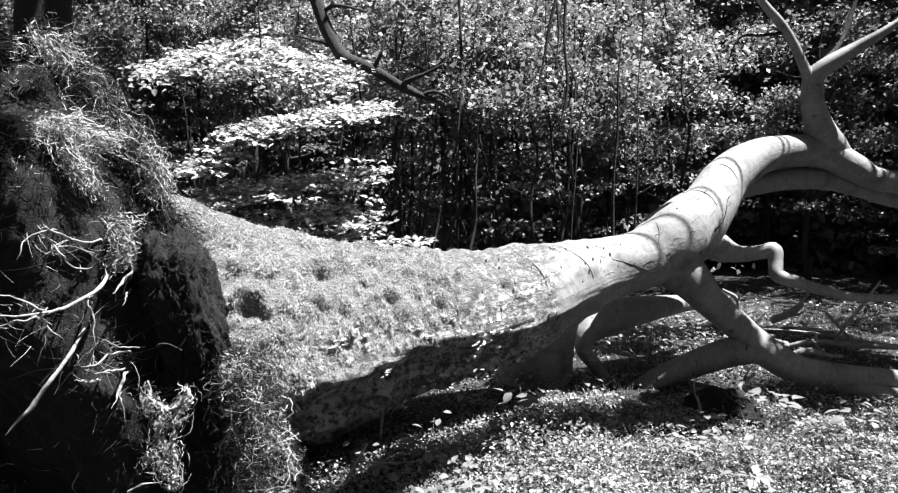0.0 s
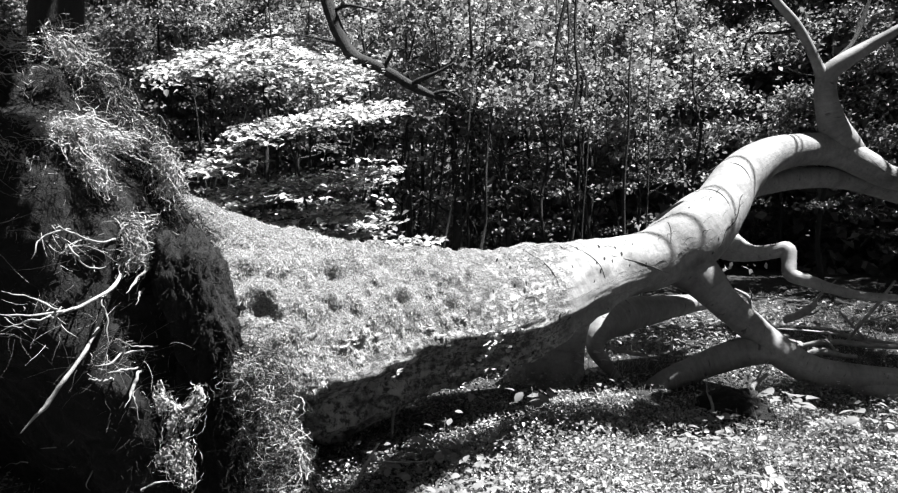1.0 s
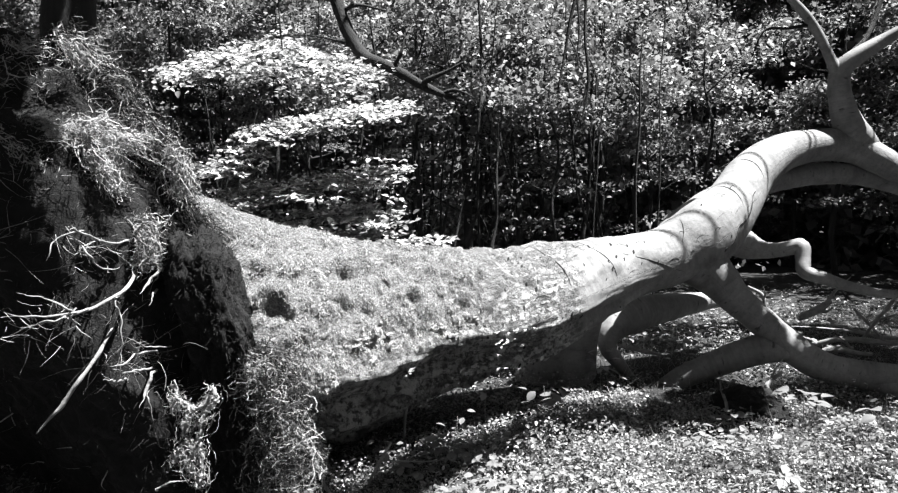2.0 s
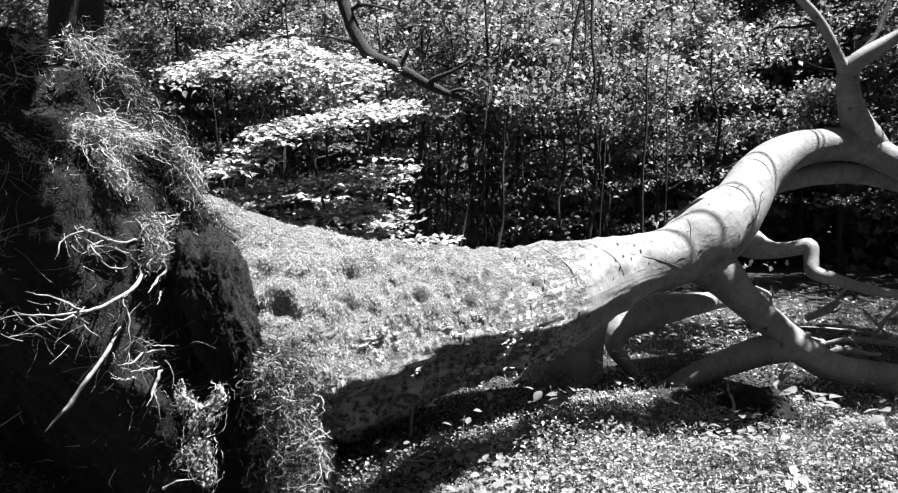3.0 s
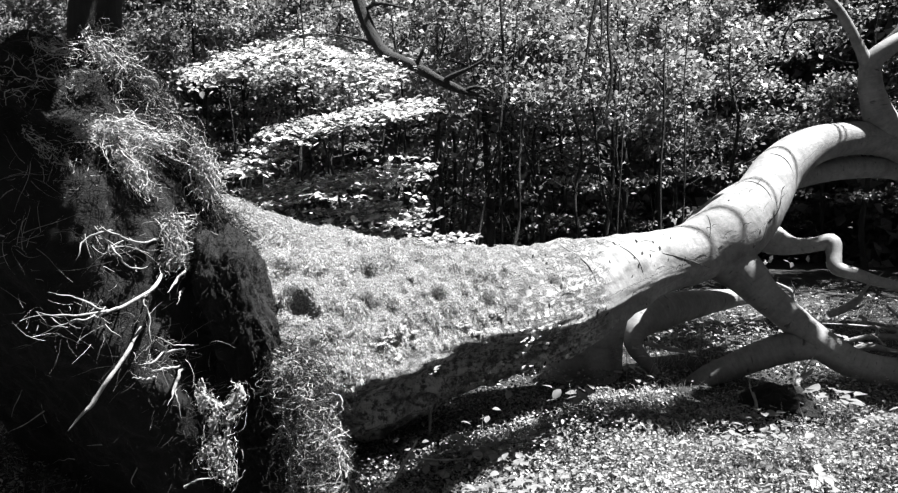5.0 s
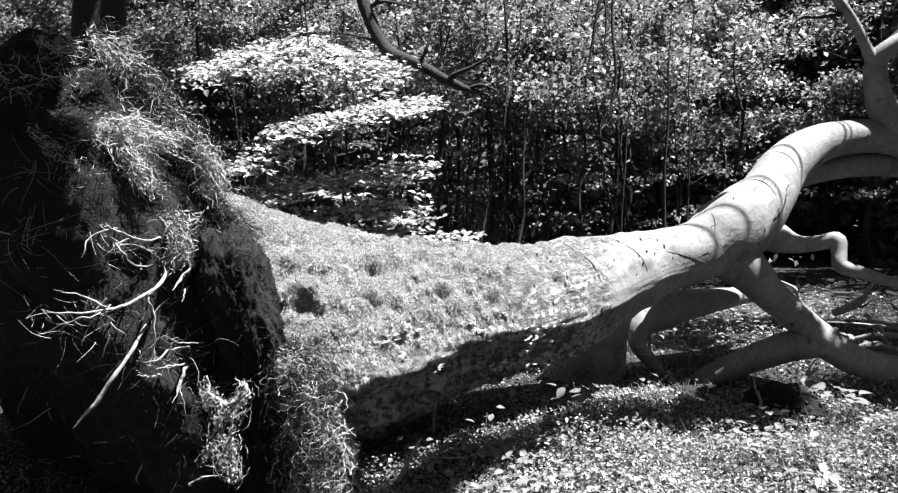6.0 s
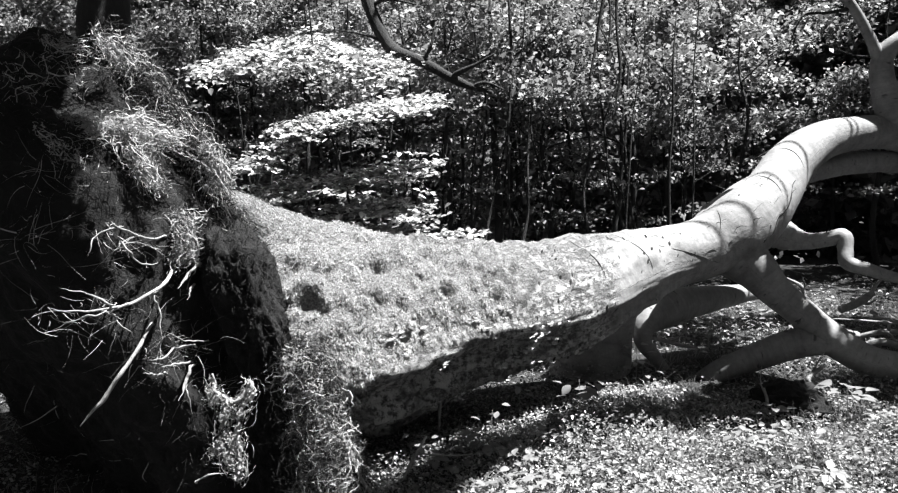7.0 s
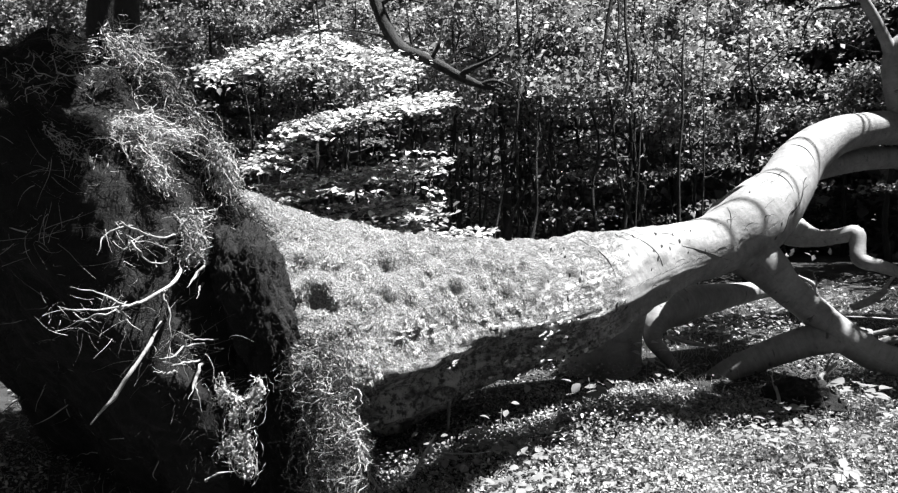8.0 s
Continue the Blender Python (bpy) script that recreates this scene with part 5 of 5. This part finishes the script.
def young_beech():
    t = thing("young_beech", "young beech with bright layered leaf sprays", "tree", at=tuple((-1.49, 7.52, -0.15)))
    base = Vector(t.location)
    top = Vector((-2.14, 7.78, 4.75))
    ctrl = [tuple((top - base) * f + Vector((0.1 * math.sin(f * 7), 0, 0))) + (0.02 * (1 - 0.7 * f),) for f in np.linspace(0, 1, 6)]
    limb("trunk", ctrl, DARK_BARK, t, rings=24, sides=8)
    sprays = [[(-3.19, 7.99, 3.14), (-2.26, 7.91, 3.36), (-1.10, 7.79, 3.00)], [(-2.20, 6.95, 2.27), (-1.47, 6.85, 2.41), (-0.72, 6.76, 2.51)], [(-2.75, 6.83, 1.92), (-2.42, 6.83, 2.00), (-2.03, 6.84, 2.09)],
              [(-2.42, 6.91, 1.65), (-1.58, 6.82, 1.78), (-0.69, 6.73, 1.89)], [(-2.28, 6.90, 1.39), (-1.47, 6.81, 1.48), (-0.71, 6.71, 1.53)], [(-1.49, 6.89, 1.25), (-0.91, 6.79, 1.24), (-0.24, 6.69, 1.19)]]
    for i, sp in enumerate(sprays):
        r = np.random.default_rng(100 + i)
        p = np.array(sp) - np.array(base)
        n = (6800, 2400, 520, 1700, 900, 560)[i]
        f = r.uniform(0, 2, n)
        k = np.minimum(f.astype(int), 1)
        q = p[k] + (p[k + 1] - p[k]) * (f - k)[:, None]
        wide = 0.36 if i == 0 else 0.15
        dy = r.normal(size=n) * wide
        q += np.stack([r.normal(size=n) * 0.1, dy, dy * (0.45 if i == 0 else 0.4) + r.normal(size=n) * (0.045 if i == 0 else 0.025)], 1)
        # leaves sit in flat tufts along side twigs
        tip = r.integers(0, n, n // 11)[r.integers(0, n // 11, n)]
        q = np.where((r.uniform(size=n) < 0.75)[:, None], q[tip] + r.normal(size=(n, 3)) * (0.07, 0.06, 0.012), q)
        up = up_normals(n, r, 0.25) + np.array((0, -0.45 if i == 0 else -0.25, 0))
        bough = limb("branch", [tuple(v) + (0.012 - 0.004 * j,) for j, v in enumerate(p)], DARK_BARK, t, rings=12, sides=6)
        part("leaf_spray", leaves_mesh("leaf_spray", q, up, r.uniform(0.05, 0.085, n), r), LEAF, bough)["kind"] = "stuff"


young_beech()


def ground_cover():
    n = 190000
    x, y = rng.uniform(-4, 6.5, n), 2.6 + 7.5 * rng.uniform(0, 1, n) ** 1.5
    patch = np.array([noise.noise(Vector((a * 0.9, b * 0.9, 5.0))) + 0.5 * noise.noise(Vector((a * 3, b * 3, 1.0))) for a, b in zip(x, y)])
    z = np.array([ground_height(a, b) for a, b in zip(x, y)]) + rng.uniform(0.0, 0.06, n) + np.maximum(0, patch + 0.15) * rng.uniform(0.0, 0.28, n)
    keep = rng.uniform(0, 1, n) < (0.45 + patch) * np.where(y > 5.9, 0.3, 1.0)
    pos = np.stack([x, y, z], 1)[keep]
    n = len(pos)
    tagged(part("ground_cover", leaves_mesh("ground_cover", pos, up_normals(n, rng, 0.5), rng.choice((0.014, 0.018, 0.024, 0.034), n), rng, 0.3), HERB),
           "low uneven carpet of small woodland leaves", "ground cover", kind="stuff")
    n = 80000
    x, y = rng.uniform(-1.2, 4.8, n), 2.8 + 2.6 * rng.uniform(0, 1, n)
    pos = np.stack([x, y, np.array([ground_height(a, b) + 0.05 * noise.noise(Vector((a * 3, b * 3, 1.0))) for a, b in zip(x, y)]) + rng.uniform(0.01, 0.09, n)], 1)
    tagged(part("clover_carpet", leaves_mesh("clover_carpet", pos, up_normals(n, rng, 0.7), rng.uniform(0.012, 0.032, n), rng, 0.28, True), HERB), "dense fine-leaved carpet in the sunny clearing", "ground cover", kind="stuff")
    n = 44000
    x, y = rng.uniform(-4, 7, n), 2.4 + 8 * rng.uniform(0, 1, n) ** 1.3
    pos = np.stack([x, y, [ground_height(a, b) for a, b in zip(x, y)]], 1)
    way = up_normals(n, rng, 0.7)
    way /= np.linalg.norm(way, axis=1)[:, None]
    tagged(part("dry_grass", blades_mesh("dry_grass", pos, way, rng.uniform(0.05, 0.2, n), 0.003, rng), LITTER), "thin dry grass and stalks", "grass", kind="stuff")
    n = 7000
    x, y = rng.uniform(-5, 8, n), rng.uniform(2.4, 12, n)
    pos = np.stack([x, y, np.array([ground_height(a, b) for a, b in zip(x, y)]) + rng.uniform(0.004, 0.03, n)], 1)
    tagged(part("leaf_litter", leaves_mesh("leaf_litter", pos, up_normals(n, rng, 0.25), rng.uniform(0.03, 0.06, n), rng), LITTER), "dry fallen leaves on the forest floor", "leaf litter", kind="stuff")


ground_cover()


# ---- seedlings, one leaf mesh shared by all their leaves ----
def leaf_blade():
    bm = bmesh.new()
    rows = [(0, 0.02), (0.2, 0.24), (0.45, 0.36), (0.7, 0.28), (0.9, 0.1), (1, 0.0)]
    rings = []
    for y, w in rows:
        z = -0.18 * y * y
        rings.append([bm.verts.new((sx * w, y, z + (0.08 * w / 0.36 if sx else 0))) for sx in ((-1, 0, 1) if w else (0,))])
    for a, b in zip(rings, rings[1:]):
        if len(b) == 3:
            bm.faces.new((a[0], a[1], b[1], b[0]))
            bm.faces.new((a[1], a[2], b[2], b[1]))
        else:
            bm.faces.new((a[0], a[1], b[0]))
            bm.faces.new((a[1], a[2], b[0]))
    me = bpy.data.meshes.new("leaf")
    bm.to_mesh(me)
    bm.free()
    me.materials.append(LEAF)
    me.shade_smooth()
    return me


BLADE = leaf_blade()


def seedling(x, y, h, n, size, seed, spread=0.16, lean=(0, 0)):
    r = np.random.default_rng(seed)
    z0 = ground_height(x, y)
    t = thing("seedling", "leafy woodland seedling with pale sunlit leaves", "plant", "seedlings on the forest floor", at=(x, y, z0))
    tip = np.array((lean[0] * h, lean[1] * h, h))
    limb("stem", [(0, 0, -0.02, 0.004), tuple(tip * 0.5 + r.normal(size=3) * 0.01) + (0.003,), tuple(tip) + (0.0015,)], DEAD_WOOD, t, rings=8, sides=5)
    for k in range(n):
        f = r.uniform(0.55, 1.05)
        a = k * 2.4 + r.uniform(-0.4, 0.4)
        d = np.array((math.cos(a), math.sin(a), 0)) * spread * r.uniform(0.15, 1)
        ob = new("leaf", BLADE)
        ob.parent = t
        ob.matrix_basis = Matrix.LocRotScale(tip * f + d + np.array((0, 0, r.normal() * 0.02)), Euler((r.normal() * 0.25, r.normal() * 0.25, a - math.pi / 2)), Vector((1, 1, 1)) * size * r.uniform(0.7, 1.25))


for k, (x, y, h, n, size, spread) in enumerate([
    (0.52, 5.05, 0.22, 14, 0.085, 0.17), (0.62, 5.0, 0.2, 9, 0.08, 0.14), (1.06, 5.75, 0.32, 10, 0.07, 0.10), (1.1, 5.7, 0.16, 8, 0.06, 0.12),
    (2.32, 4.92, 0.26, 16, 0.10, 0.16), (2.75, 4.6, 0.2, 12, 0.10, 0.16), (-0.18, 4.3, 0.16, 11, 0.075, 0.14), (-0.02, 4.25, 0.15, 12, 0.075, 0.15),
    (0.12, 4.15, 0.13, 12, 0.07, 0.15), (-0.3, 4.05, 0.12, 10, 0.07, 0.12), (0.28, 4.3, 0.15, 10, 0.07, 0.14), (-0.1, 4.6, 0.2, 7, 0.06, 0.1),
    (0.75, 4.55, 0.14, 9, 0.06, 0.13), (0.98, 4.6, 0.14, 7, 0.06, 0.12), (1.5, 4.8, 0.14, 9, 0.065, 0.13), (1.75, 4.75, 0.16, 9, 0.07, 0.13),
    (2.0, 5.0, 0.16, 10, 0.07, 0.13), (3.0, 5.1, 0.2, 12, 0.07, 0.15), (3.3, 4.8, 0.2, 12, 0.08, 0.15), (1.4, 7.6, 0.3, 14, 0.08, 0.22),
    (1.75, 7.4, 0.35, 16, 0.08, 0.24), (2.1, 7.9, 0.3, 14, 0.08, 0.22), (2.5, 7.3, 0.35, 14, 0.08, 0.22), (1.9, 8.4, 0.4, 16, 0.09, 0.25),
    (3.0, 8.0, 0.4, 14, 0.09, 0.25), (3.6, 7.6, 0.4, 14, 0.09, 0.25), (0.1, 4.9, 0.25, 9, 0.06, 0.1), (-0.55, 4.35, 0.2, 7, 0.055, 0.1)]):
    seedling(x, y, h, n, size, 500 + k, spread)
for k in range(60):  # thickets of seedlings where the sun reaches the floor
    x, y = ((rng.uniform(-0.45, 0.5), rng.uniform(3.6, 4.4)), (rng.uniform(1.6, 3.1), rng.uniform(3.7, 5.0)), (rng.uniform(0.4, 1.8), rng.uniform(3.5, 4.5)))[k % 3]
    seedling(x, y, rng.uniform(0.08, 0.16), int(rng.integers(8, 14)), rng.uniform(0.045, 0.07), 600 + k, 0.14)


for k in range(34):  # leafy growth in the half-shade behind the trunk
    seedling(rng.uniform(1.25, 3.6), rng.uniform(6.3, 8.6), rng.uniform(0.15, 0.45), int(rng.integers(9, 16)), rng.uniform(0.05, 0.085), 660 + k, 0.2)


# ---- dead wood on the floor ----
def fallen_branch(run, mat=DEAD_WOOD, label="thin dead branch lying on the forest floor", twigs=2, seed=0):
    r = np.random.default_rng(900 + seed)
    t = thing("fallen_branch", label, "branch", "dead branches on the floor")
    limb("stem", run, mat, t, rings=24, sides=8, rough=0.15, seed=seed, freq=9)
    for k in range(twigs):
        p = spline(run, 20)[r.integers(5, 17)]
        q = p[:3] + np.array((r.normal() * 0.25, r.normal() * 0.15, abs(r.normal()) * 0.12))
        limb("twig", [tuple(p[:3]) + (p[3] * 0.6,), tuple((p[:3] + q) / 2 + r.normal(size=3) * 0.03) + (p[3] * 0.4,), tuple(q) + (p[3] * 0.15,)], mat, t, rings=8, sides=5)


for k, run in enumerate([
    [(3.16, 6.54, 0.26, 0.0216), (3.38, 6.44, 0.33, 0.0266), (3.65, 6.34, 0.32, 0.0262), (4.04, 6.24, 0.31, 0.0206), (4.34, 6.14, 0.30, 0.0152)], [(3.10, 6.34, 0.21, 0.0314), (3.28, 6.34, 0.26, 0.0367), (3.44, 6.34, 0.22, 0.0262), (3.59, 6.34, 0.21, 0.0157)],
    [(3.53, 6.95, 0.38, 0.0172), (3.87, 6.84, 0.29, 0.0226), (4.36, 6.74, 0.22, 0.0223)], [(3.60, 6.54, 0.29, 0.0135), (3.76, 6.55, 0.50, 0.0162), (3.92, 6.56, 0.69, 0.0162), (4.06, 6.57, 0.88, 0.0108)], [(3.76, 6.96, 0.53, 0.0143), (3.87, 6.85, 0.37, 0.0141), (3.93, 6.74, 0.25, 0.0111)],
    [(3.31, 7.15, 0.41, 0.0354), (3.48, 7.15, 0.48, 0.0412), (3.63, 7.16, 0.58, 0.0295)], [(2.28, 5.33, 0.12, 0.0133), (2.24, 5.34, 0.19, 0.0177), (2.41, 5.44, 0.27, 0.0135)], [(2.06, 5.24, 0.19, 0.0130), (2.13, 5.18, 0.12, 0.0150), (2.24, 5.13, 0.05, 0.0106)],
    [(1.76, 4.93, 0.00, 0.0102), (1.79, 4.93, 0.12, 0.0123), (1.79, 4.99, 0.21, 0.0083)], [(1.38, 6.54, 0.26, 0.0162), (1.55, 6.44, 0.23, 0.0186), (1.71, 6.34, 0.21, 0.0131)], [(-0.66, 4.83, 0.03, 0.0100), (-0.64, 4.83, 0.15, 0.0100), (-0.61, 4.84, 0.25, 0.0080)],
    [(-0.47, 4.72, -0.02, 0.0098), (-0.46, 4.73, 0.14, 0.0118), (-0.44, 4.79, 0.27, 0.0079)], [(-0.62, 4.02, -0.07, 0.0084), (-0.56, 4.08, 0.04, 0.0102), (-0.49, 4.13, 0.15, 0.0069)], [(3.06, 7.35, 0.47, 0.0182), (3.03, 7.36, 0.62, 0.0212), (2.89, 7.37, 0.71, 0.0121)]]):
    fallen_branch(run, twigs=2 if k < 6 else 1, seed=k)


def mound():
    bm = bmesh.new()
    bmesh.ops.create_icosphere(bm, subdivisions=5, radius=1.0)
    core = Vector((2.01, 5.08, 0.04))
    for v in bm.verts:
        q = v.co.copy()
        r = 1 + 0.25 * noise.noise(q * 2.5) + 0.12 * noise.noise(q * 8) + 0.05 * noise.noise(q * 22)
        v.co = core + Vector((q.x * 0.26 * r, q.y * 0.24 * r, q.z * 0.19 * r))
    ob = tagged(part("soil_mound", bm, SHADED_SOIL), "dark rotten stump-like mound of soil on the floor", "mound")
    ob.data.shade_smooth()


mound()
